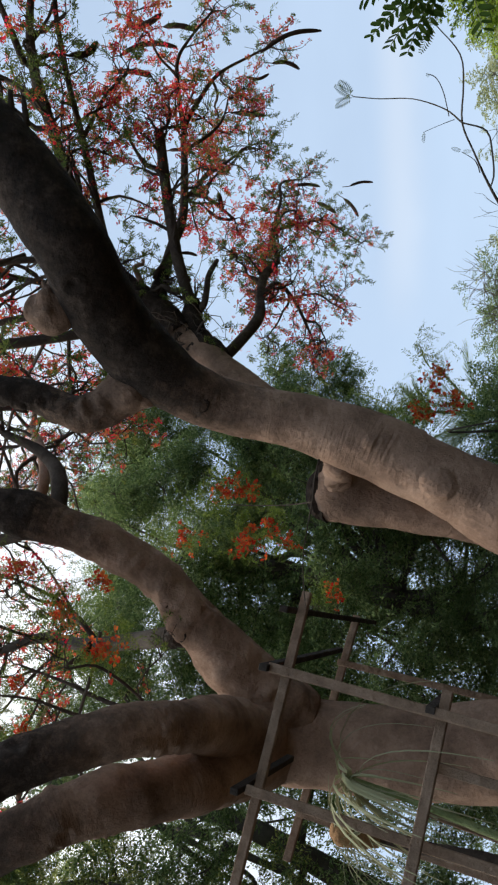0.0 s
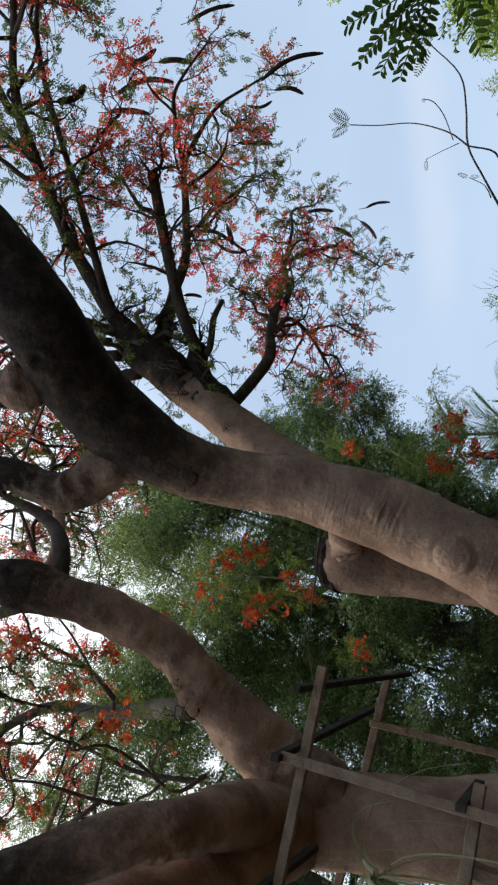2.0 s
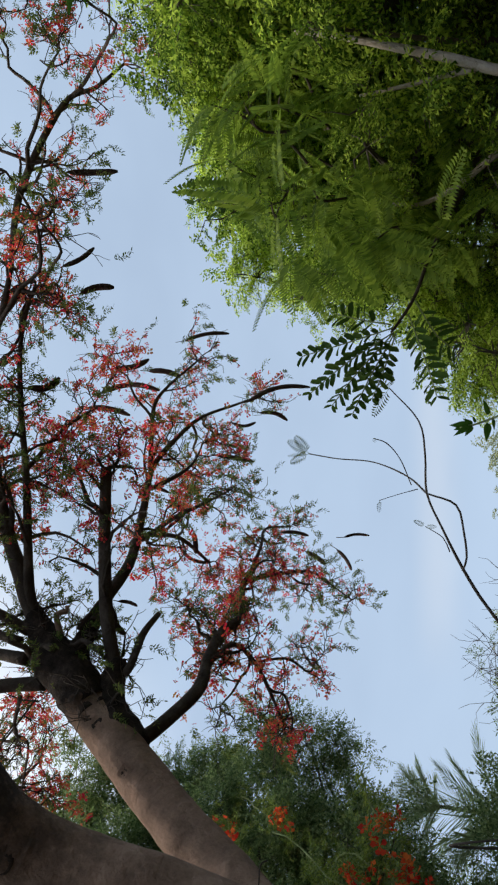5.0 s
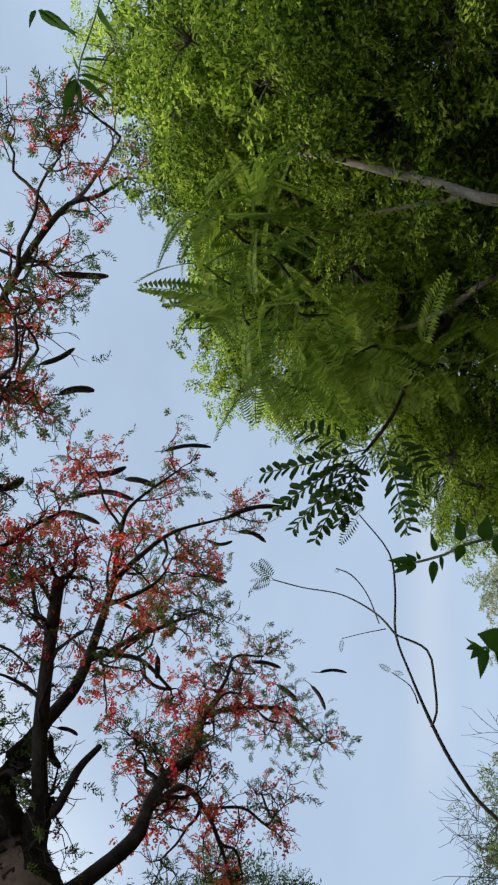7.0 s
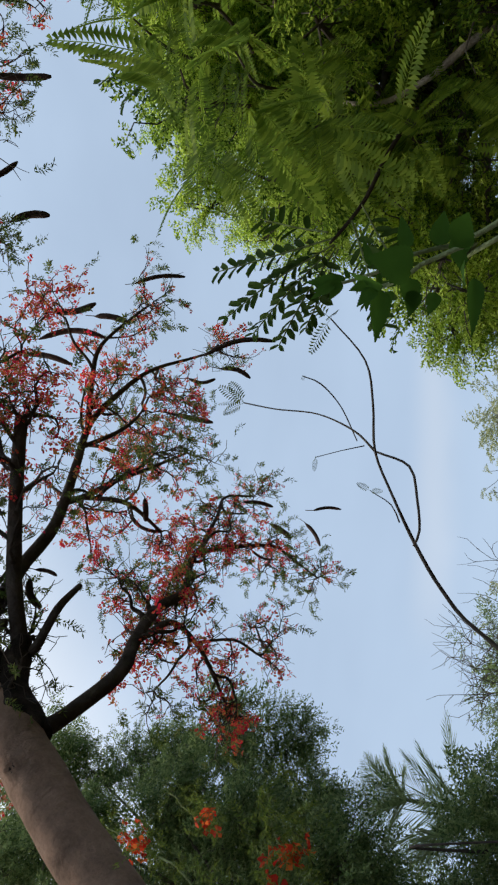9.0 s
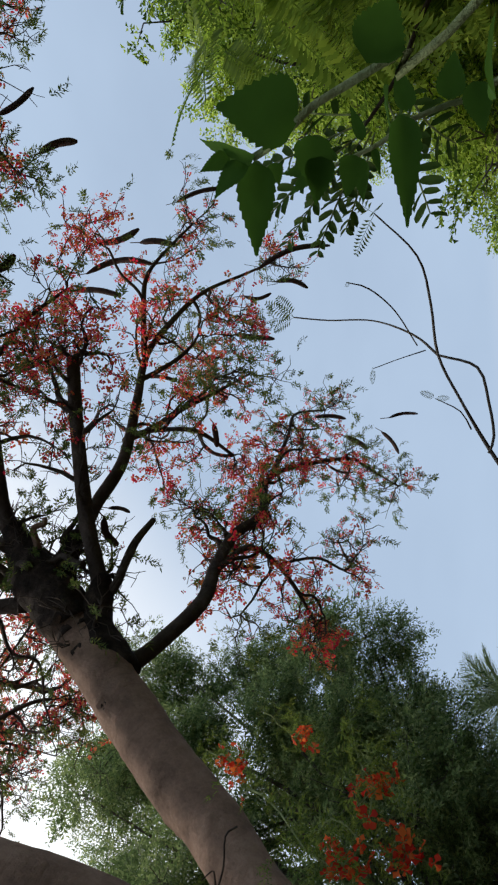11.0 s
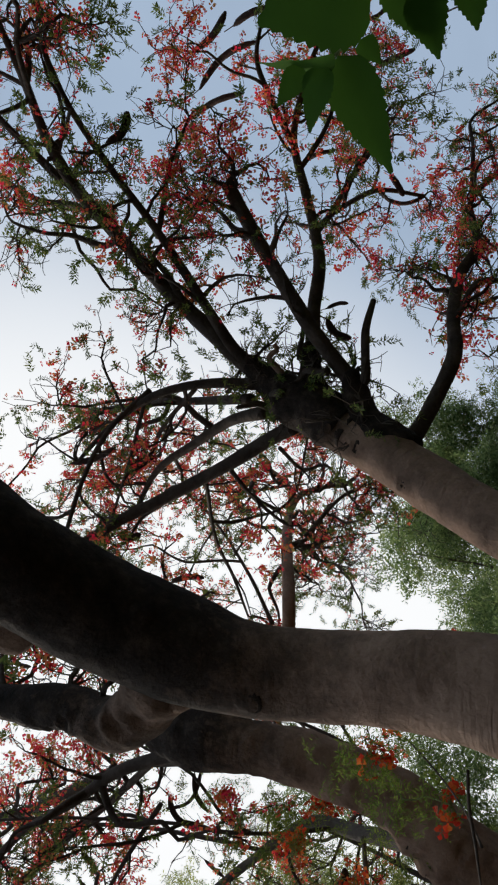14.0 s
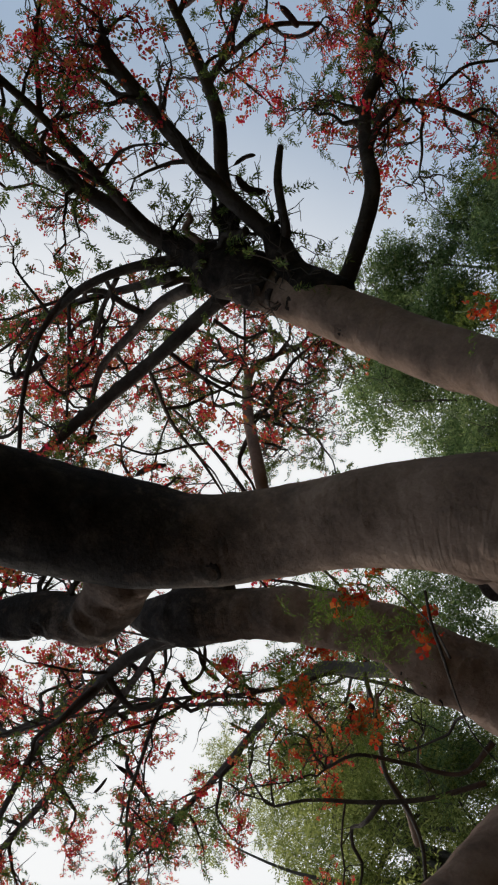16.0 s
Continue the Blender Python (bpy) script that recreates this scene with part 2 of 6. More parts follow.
LEAF_CLUSTER = leafy("light_feathery_leaf", [(0.2, (0.09, 0.15, 0.03)), (0.5, (0.17, 0.25, 0.05)), (0.8, (0.3, 0.36, 0.08))], 0.55)
LEAF_BIG = leafy("shrub_leaf", [(0.25, (0.025, 0.07, 0.01)), (0.75, (0.05, 0.125, 0.018))], 0.4, 0.65, 0.05)
PALM_LEAF = leafy("palm_leaf", [(0.25, (0.26, 0.34, 0.14)), (0.75, (0.48, 0.57, 0.27))], 0.66, 0.5)
LEAF_BIG_DARK = leafy("broad_leaflet", [(0.25, (0.035, 0.075, 0.014)), (0.75, (0.065, 0.125, 0.022))], 0.45, 0.6, 0.1)
STEM = bark("green_stem", (0.14, 0.18, 0.075), (0.24, 0.3, 0.13), (0.34, 0.39, 0.19), 0.1, 3.0)
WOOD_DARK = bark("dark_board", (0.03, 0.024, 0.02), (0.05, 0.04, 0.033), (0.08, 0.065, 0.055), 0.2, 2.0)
STRAW = leafy("grey_green_strap_leaf", [(0.2, (0.2, 0.2, 0.12)), (0.5, (0.33, 0.34, 0.2)), (0.8, (0.46, 0.43, 0.28))], 0.2)


def soil():
    m, n, l, b = material("leaf_litter_soil", 0.95, 0.1)
    co = n.new("ShaderNodeTexCoord")
    a = noise_tex(n, l, co.outputs["Object"], 0.8, 6)
    f = noise_tex(n, l, co.outputs["Object"], 22.0, 6, 0.7)
    mix = n.new("ShaderNodeMix")
    mix.data_type = "FLOAT"
    mix.inputs[0].default_value = 0.5
    l.new(a.outputs["Fac"], mix.inputs[2])
    l.new(f.outputs["Fac"], mix.inputs[3])
    cr = ramp(n, [(0.3, (0.022, 0.017, 0.011)), (0.5, (0.042, 0.032, 0.021)), (0.68, (0.066, 0.05, 0.034))])
    l.new(mix.outputs[0], cr.inputs[0])
    l.new(cr.outputs[0], b.inputs["Base Color"])
    bp = n.new("ShaderNodeBump")
    bp.inputs["Distance"].default_value = 0.03
    l.new(f.outputs["Fac"], bp.inputs["Height"])
    l.new(bp.outputs[0], b.inputs["Normal"])
    return m


SOIL = soil()
DRY = bark("dead_leaf_sheath", (0.14, 0.075, 0.035), (0.32, 0.18, 0.085), (0.46, 0.29, 0.15), 1.2, 2.0)


# ---------------------------------------------------------------- geometry helpers
RNG = np.random.default_rng(7)


def mesh_from(name, verts, faces, mat, uv=None, smooth=True):
    """A mesh from arrays; faces: one (n, k) array or a list of them."""
    me = bpy.data.meshes.new(name)
    groups = faces if isinstance(faces, list) else [faces]
    me.vertices.add(len(verts))
    me.vertices.foreach_set("co", np.asarray(verts, np.float32).ravel())
    loops = np.concatenate([g.ravel() for g in groups]).astype(np.int32)
    sizes = np.concatenate([np.full(len(g), g.shape[1]) for g in groups]).astype(np.int32)
    me.loops.add(len(loops))
    me.loops.foreach_set("vertex_index", loops)
    me.polygons.add(len(sizes))
    me.polygons.foreach_set("loop_start", np.r_[0, np.cumsum(sizes)[:-1]].astype(np.int32))
    me.polygons.foreach_set("loop_total", sizes)
    me.polygons.foreach_set("use_smooth", np.full(len(sizes), smooth))
    me.update(calc_edges=True)
    if uv is not None:
        layer = me.uv_layers.new(name="UVMap")
        layer.data.foreach_set("uv", np.asarray(uv, np.float32)[loops].ravel())
    me.materials.append(mat)
    return me


def part(name, me, parent, label="", kind=""):
    ob = new(name, me)
    ob.parent = parent
    return tagged(ob, label, kind=kind)


def thing(name, at, label, category, group="", kind=""):
    ob = new(name)
    ob.location = at
    return tagged(ob, label, category, group, kind)


def under(me, root):
    """Shift a mesh that is built in world places under its root."""
    me.transform(Matrix.Translation(-Vector(root.location)))
    return me


def spline(pts, step):
    """A smooth line (Catmull-Rom) through rows (x, y, z, r), resampled."""
    p = np.array(pts, float)
    p = np.vstack([2 * p[0] - p[1], p, 2 * p[-1] - p[-2]])
    out = []
    for i in range(1, len(p) - 2):
        n = max(2, int(np.linalg.norm(p[i + 1, :3] - p[i, :3]) / step))
        t = np.linspace(0, 1, n, endpoint=False)[:, None]
        a, b, c, d = p[i - 1], p[i], p[i + 1], p[i + 2]
        out.append(0.5 * (2 * b + (c - a) * t + (2 * a - 5 * b + 4 * c - d) * t ** 2 + (3 * b - a - 3 * c + d) * t ** 3))
    out.append(p[-2:-1])
    line = np.vstack(out)
    line[:, 3] = np.maximum(line[:, 3], 0.0012)
    return line


def frames_of(line):
    tan = np.gradient(line[:, :3], axis=0)
    tan /= np.linalg.norm(tan, axis=1)[:, None] + 1e-9
    side = np.zeros_like(tan)
    ref = np.array([0.3, 0.2, 1.0]) if abs(tan[0][2]) < 0.9 else np.array([1.0, 0.2, 0.1])
    s = np.cross(tan[0], ref)
    for i, t in enumerate(tan):
        s = s - t * (s @ t)
        s /= np.linalg.norm(s) + 1e-9
        side[i] = s
    return tan, side, np.cross(tan, side)


def tube_arrays(line, sides, lumps=0.0, caps=True, seed=0.0):
    tan, s, u = frames_of(line)
    n = len(line)
    ang = np.linspace(0, 2 * np.pi, sides, endpoint=False)
    ring = np.cos(ang)[None, :, None] * s[:, None] + np.sin(ang)[None, :, None] * u[:, None]
    r = np.repeat(line[:, 3:4], sides, 1)
    if lumps:
        base = line[:, None, :3] + ring * r[:, :, None]
        flat = base.reshape(-1, 3)
        k = np.array([noise.noise(Vector(v * 3.1 + seed)) + 0.6 * noise.noise(Vector(v * 8.0 + seed)) + 0.25 * noise.noise(Vector(v * 21.0)) for v in flat])
        r = r * (1 + lumps * k.reshape(n, sides))
    v = line[:, None, :3] + ring * r[:, :, None]
    along = np.r_[0, np.cumsum(np.linalg.norm(np.diff(line[:, :3], axis=0), axis=1))]
    uv = np.stack([np.repeat(ang[None] * line[:, 3].mean(), n, 0), np.repeat(along[:, None], sides, 1)], -1).reshape(-1, 2)
    i = np.arange(n - 1)[:, None] * sides
    j = np.arange(sides)[None]
    k = (j + 1) % sides
    faces = [np.stack([i + j, i + k, i + sides + k, i + sides + j], -1).reshape(-1, 4)]
    v = v.reshape(-1, 3)
    if caps:
        faces.append(np.arange(sides)[None, ::-1])
        faces.append((n - 1) * sides + np.arange(sides)[None])
    return v, faces, uv


def limb(name, root, pts, mat, sides=14, lumps=0.1, step=0.05, label="", knots=(), wrinkles=()):
    """A limb along rows (x, y, z, r). knots: (place, height, width), a negative height hollows them; wrinkles: (place, reach, depth)."""
    line = spline(pts, step)
    if line[-1, 3] > 0.012:  # a blunt end is rounded off
        t = line[-1, :3] - line[-2, :3]
        t, r = t / np.linalg.norm(t), line[-1, 3]
        line = np.vstack([line] + [[(*(line[-1, :3] + t * r * 0.5 * math.sin(a)), r * math.cos(a) + 0.0006)] for a in (0.35, 0.7, 1.0, 1.25, 1.45)])
    v, f, uv = tube_arrays(line, sides, lumps)
    mid = np.repeat(line[:, :3], sides, 0)
    out = v - mid
    out /= np.linalg.norm(out, axis=1)[:, None] + 1e-9
    for place, height, width in knots:
        d = np.linalg.norm(v - np.array(place), axis=1) / width
        if height > 0:
            move = height * (1 / (1 + np.exp(np.minimum((d - 1) * 5, 50)))) - height * 0.35 * np.exp(-((d - 1.15) / 0.16) ** 2)
        else:
            move = -height * 0.6 * np.exp(-((d - 1.0) / 0.35) ** 2) + height * 0.9 * np.exp(-((d / 0.6) ** 2))
        grit = np.array([noise.noise(Vector(q * 60)) + 0.6 * noise.noise(Vector(q * 140)) for q in v[d < 1.2]])
        move[d < 1.2] += 0.15 * abs(height) * grit
        v = v + out * move[:, None]
    for place, reach, depth in wrinkles:
        near = np.linalg.norm(v - np.array(place), axis=1) / reach
        pick = np.nonzero(near < 2.2)[0]
        d, out_w, uv_w = near[pick], out[pick], uv[pick]
        s = uv_w[:, 1] + 0.012 * np.sin(uv_w[:, 0] * 14) + 0.03 * np.sin(uv_w[:, 0] * 5 + 1)
        ridge = np.array([0.45 - abs(noise.noise(Vector((a * 105, b * 2.2, 3.3)))) ** 0.5 for a, b in zip(s, uv_w[:, 0])])
        v[pick] += out_w * (0.7 * depth * np.exp(-d ** 2) * ridge)[:, None]
    return part(name, under(mesh_from(name, v, f, mat, uv), root), root, label)


def scattered_knots(pts, n, seed, height=(-0.012, 0.02), width=(0.02, 0.045), first=0.0):
    """Knots and healed scars here and there on a limb's surface."""
    rng = np.random.default_rng(seed)
    line = spline(pts, 0.04)
    out = []
    for k in range(n):
        i = int((first + (1 - first) * rng.random()) * (len(line) - 1))
        d = np.cross(line[min(i + 1, len(line) - 1), :3] - line[max(i - 1, 0), :3], rng.normal(0, 1, 3) + (0.2, -1.0, -0.4))
        d = np.cross(d, line[min(i + 1, len(line) - 1), :3] - line[max(i - 1, 0), :3])
        d = d / (np.linalg.norm(d) + 1e-9) * (1 if d[1] < 0 else -1)
        w = rng.uniform(*width) * min(1.0, line[i, 3] / 0.08)
        out.append((tuple(line[i, :3] + d * line[i, 3]), rng.uniform(*height) * min(1.0, line[i, 3] / 0.08), w))
    return out


def knot_eyes(root, pts, knots):
    """The dark sunken heart of each hollow knot on a limb."""
    line = spline(pts, 0.03)
    for k, (place, height, width) in enumerate(knots):
        near = np.linalg.norm(line[:, :3] - place, axis=1)
        i = int(near.argmin())
        if height > -0.01 or near[i] > line[i, 3] * 1.6:
            continue
        out = np.array(place) - line[i, :3]
        out /= np.linalg.norm(out) + 1e-9
        a = np.cross(out, (0.3, 0.2, 0.9))
        a /= np.linalg.norm(a)
        b = np.cross(out, a)
        heart = line[i, :3] + out * (line[i, 3] - 0.004)
        v, f = [heart - out * 0.012], []
        for ring, (far, up) in enumerate(((0.22, -0.004), (0.48, 0.003), (0.72, 0.004), (0.95, -0.008))):
            for q in range(14):
                w = 2 * math.pi * q / 14
                d = math.cos(w) * a * 1.25 + math.sin(w) * b
                rough = 1 + 0.35 * noise.noise(Vector(place) * 31 + Vector((math.cos(w), math.sin(w), ring * 0.5)) * 1.3)
                v.append(heart + d * far * width * rough + out * up * rough)
        f = [[0, 1 + q, 1 + (q + 1) % 14] for q in range(14)]
        me_f = [[1 + r * 14 + q, 15 + r * 14 + q, 15 + r * 14 + (q + 1) % 14, 1 + r * 14 + (q + 1) % 14] for r in range(3) for q in range(14)]
        v = np.array(v)
        part("knot_eye", under(mesh_from("knot_eye", v, [np.array(f), np.array(me_f)], BARK_DARK), root), root, "dark sunken heart of a knot")


class Heap:
    """Many small tubes and leaves gathered into one mesh."""

    def __init__(self):
        self.v, self.f, self.uv, self.n = [], {}, [], 0

    def add(self, v, faces, uv=None):
        for f in faces:
            self.f.setdefault(f.shape[1], []).append(f + self.n)
        self.v.append(v)
        self.uv.append(np.zeros((len(v), 2)) if uv is None else uv)
        self.n += len(v)

    def tube(self, line, sides=4):
        v, f, uv = tube_arrays(line, sides, 0, False)
        self.add(v, f, uv)

    def scatter(self, tv, tf, turns, places):
        """Copies of a template: turns (n, 3, 3) carry the size, places (n, 3)."""
        if not len(places):
            return
        v = np.einsum("nij,kj->nki", turns, tv) + places[:, None]
        step = (np.arange(len(places)) * len(tv))[:, None, None]
        self.add(v.reshape(-1, 3), [(f[None] + step).reshape(-1, f.shape[1]) for f in tf])

    def scatter_mixed(self, templates, turns, places):
        for k, (tv, tf) in enumerate(templates):
            self.scatter(tv, tf, turns[k :: len(templates)], places[k :: len(templates)])

    def mesh(self, name, mat):
        return mesh_from(name, np.vstack(self.v), [np.vstack(f) for f in self.f.values()], mat, np.vstack(self.uv))


def turns_from(ahead, up_hint, size, rng=RNG, twist=0.6):
    """Matrices whose x points ahead, z roughly along the hint, scaled by size."""
    x = ahead / (np.linalg.norm(ahead, axis=1)[:, None] + 1e-9)
    z = up_hint + rng.normal(0, twist, x.shape)
    y = np.cross(z, x)
    y /= np.linalg.norm(y, axis=1)[:, None] + 1e-9
    z = np.cross(x, y)
    return np.stack([x, y, z], -1) * np.asarray(size).reshape(-1, 1, 1)


def frond_template(pairs, leaflet, width, droop=0.15, start=0.12, rib=0.006):
    """A feathered leaf one unit long along x: a thin rib and pairs of leaflets."""
    v, quads = [], []

    def quad(a, b, c, d):
        quads.append([len(v), len(v) + 1, len(v) + 2, len(v) + 3])
        v.extend([a, b, c, d])

    def bend(x):
        return -droop * x * x

    for i in range(3):
        a, b = i / 3, (i + 1) / 3
        quad((a, -rib, bend(a)), (a, rib, bend(a)), (b, rib, bend(b)), (b, -rib, bend(b)))
    for i in range(pairs):
        x = start + (1 - start) * (i + 0.5) / pairs
        k = leaflet * math.sin(math.pi * (0.16 + 0.8 * x)) ** 0.7
        for s in (-1, 1):
            z = bend(x)
            quad((x, 0, z), (x + 0.32 * k - width, s * k * 0.5, z - 0.02), (x + 0.35 * k, s * k, z - 0.1 * k), (x + 0.32 * k + width * 0.6, s * k * 0.5, z - 0.02))
    return np.array(v), [np.array(quads)]


def blade_template(width=0.28, fold=0.06):
    """One simple oblong leaf, one unit long along x."""
    v = np.array([(0, 0, 0), (0.16, -width * 0.75, fold * 0.7), (0.5, -width, fold), (0.85, -width * 0.8, fold * 0.5), (1, 0, -0.1), (0.85, width * 0.8, fold * 0.5), (0.5, width, fold), (0.16, width * 0.75, fold * 0.7), (0.5, 0, -0.02)])
    return v, [np.array([[k, (k + 1) % 8, 8] for k in range(8)])]


def flower_template(seed=0, fine=False):
    """Five spread spoon-shaped petals of uneven size, one unit across."""
    rng = np.random.default_rng(seed)
    v, quads = [], []
    for k in range(5):
        a = 2 * math.pi * k / 5 + rng.normal(0, 0.18)
        c, s = math.cos(a), math.sin(a)
        lift, big = rng.uniform(-0.1, 0.55), rng.uniform(0.75, 1.15)
        shape = [(0.03, -0.02), (0.2, -0.05), (0.36, -0.2), (0.52, -0.12), (0.54, 0.1), (0.36, 0.2), (0.2, 0.05), (0.03, 0.02)] if fine else [(0.1, 0), (0.34, -0.2), (0.55, 0), (0.34, 0.2)]
        base = len(v)
        for i, (x, y) in enumerate(shape):
            x, y = x * big, y * big
            v.append((x * c - y * s, x * s + y * c, lift * x + (0.07 * (-1) ** i if fine and 2 <= i <= 5 else 0.0)))
        quads += [[base, base + 1, base + 6, base + 7], [base + 1, base + 2, base + 5, base + 6], [base + 2, base + 3, base + 4, base + 5]] if fine else [[base + i for i in range(4)]]
    return np.array(v), [np.array(quads)]


def tuft_template(seed, shoots=3, pairs=4, leaflet=0.32, width=0.075, corners=3):
    """A small branching spray about one unit long: bent shoots with leaflets turned every way."""
    rng = np.random.default_rng(seed)
    v, faces = [], []
    for k in range(shoots):
        d = np.array([1.0, 0, 0]) + rng.normal(0, 0.45, 3)
        d /= np.linalg.norm(d)
        p = np.zeros(3) + (0.18 * k, 0, 0)
        for i in range(pairs):
            d = d + rng.normal(0, 0.16, 3) + (0, 0, -0.08)
            d /= np.linalg.norm(d)
            p = p + d * 0.62 / pairs
            for sgn in (-1, 1):
                a = np.cross(d, rng.normal(0, 0.3, 3) + (0, 0, 1.0))
                a = sgn * a / np.linalg.norm(a) + 0.5 * d + rng.normal(0, 0.2, 3)
                a *= leaflet * rng.uniform(0.7, 1.2) / np.linalg.norm(a)
                w = np.cross(a, rng.normal(0, 0.5, 3) + (0, 0, 1.0))
                w *= width / (np.linalg.norm(w) + 1e-9)
                faces.append([len(v) + q for q in range(corners)])
                v.extend([p, p + a * 0.45 + w, p + a, p + a * 0.45 - w] if corners == 4 else [p, p + a * 0.6 + w * 1.3, p + a * 0.95 - w * 0.7])
    return np.array(v), [np.array(faces)]


def spray_template(seed, shoots=7, leaves=6, leaf=0.12, width=0.024, flat=0.22):
    """A flattened leafy spray one unit long along x: side shoots in one rough plane, each set with small leaves."""
    rng = np.random.default_rng(seed)
    v, faces = [], []
    for k in range(shoots):
        x = 0.08 + 0.62 * k / max(1, shoots - 1)
        s = 1 if k % 2 else -1
        d = np.array([0.8, s * rng.uniform(0.35, 1.0), rng.normal(0, flat)]) if k < shoots - 1 else np.array([1.0, rng.normal(0, 0.1), -0.15])
        d /= np.linalg.norm(d)
        p = np.array([x, 0, -0.22 * x * x])
        reach = rng.uniform(0.3, 0.52) * (1.1 - 0.5 * x)
        for i in range(leaves):
            d = d + rng.normal(0, 0.09, 3) + (0, 0, -0.07)
            d /= np.linalg.norm(d)
            p = p + d * reach / leaves
            side = np.cross(d, (rng.normal(0, 0.3), rng.normal(0, 0.3), 1.0))
            a = (1 if i % 2 else -1) * side / np.linalg.norm(side) + 0.7 * d + rng.normal(0, 0.25, 3)
            a *= leaf * rng.uniform(0.65, 1.25) / np.linalg.norm(a)
            w = np.cross(a, rng.normal(0, flat * 1.8, 3) + (0, 0, 1.0))
            w *= width * rng.uniform(0.7, 1.2) / (np.linalg.norm(w) + 1e-9)
            faces.append([len(v) + q for q in range(3)])
            v.extend([p, p + a * 0.55 + w * 1.2, p + a - w * 0.6])
    return np.array(v), [np.array(faces)]


SPRAYS = [spray_template(50 + k, 8, 8, 0.11, 0.03) for k in range(5)]
SPRAYS_LUSH = [spray_template(70 + k, 8, 8, 0.13, 0.043) for k in range(5)]
SPRAYS_SLIM = [spray_template(60 + k, 8, 8, 0.125, 0.03, 0.3) for k in range(5)]
TUFTS_FINE = [tuft_template(10 + k, 2, 8, 0.2, 0.03, 4) for k in range(4)]
TUFTS_SOFT = [tuft_template(30 + k, 3, 10, 0.14, 0.015, 4) for k in range(4)]
FROND_BROAD = frond_template(11, 0.24, 0.05, 0.2)
FROND_LONG = frond_template(20, 0.2, 0.036, 0.3)
FLOWERS = [flower_template(k) for k in range(4)]
FLOWERS_FINE = [flower_template(20 + k, True) for k in range(4)]


def wander(start, ahead, length, r0, r1, rng, bend=0.35, segs=5, lift=0.0):
    """A crooked twig as rows (x, y, z, r)."""
    d = np.array(ahead, float)
    d /= np.linalg.norm(d) + 1e-9
    p = np.array(start, float)
    rows = [(*p, r0)]
    for i in range(segs):
        d = d + rng.normal(0, bend, 3) + (0, 0, lift)
        d /= np.linalg.norm(d)
        p = p + d * length / segs
        rows.append((*p, r0 + (r1 - r0) * (i + 1) / segs))
    return np.array(rows)


def random_dirs(n, rng):
    d = rng.normal(0, 1, (n, 3))
    return d / np.linalg.norm(d, axis=1)[:, None]


# ---------------------------------------------------------------- ground
def build_ground():
    n = 90
    q = np.linspace(-1, 1, n)
    g = np.sign(q) * (np.abs(q) ** 3 * 900 + np.abs(q) * 12)
    xs, ys = np.meshgrid(g, g, indexing="ij")
    zs = np.array([[0.1 * noise.noise(Vector((x * 0.35, y * 0.35, 0))) if abs(x) + abs(y) < 60 else 0.0 for y in g] for x in g])
    v = np.stack([xs, ys, zs], -1).reshape(-1, 3)
    i, j = np.meshgrid(np.arange(n - 1), np.arange(n - 1), indexing="ij")
    a = (i * n + j).ravel()
    me = mesh_from("ground", v, np.stack([a, a + n, a + n + 1, a + 1], -1), SOIL)
    tagged(new("ground", me), "bare garden soil with leaf litter under trees", "ground", kind="structure")


build_ground()


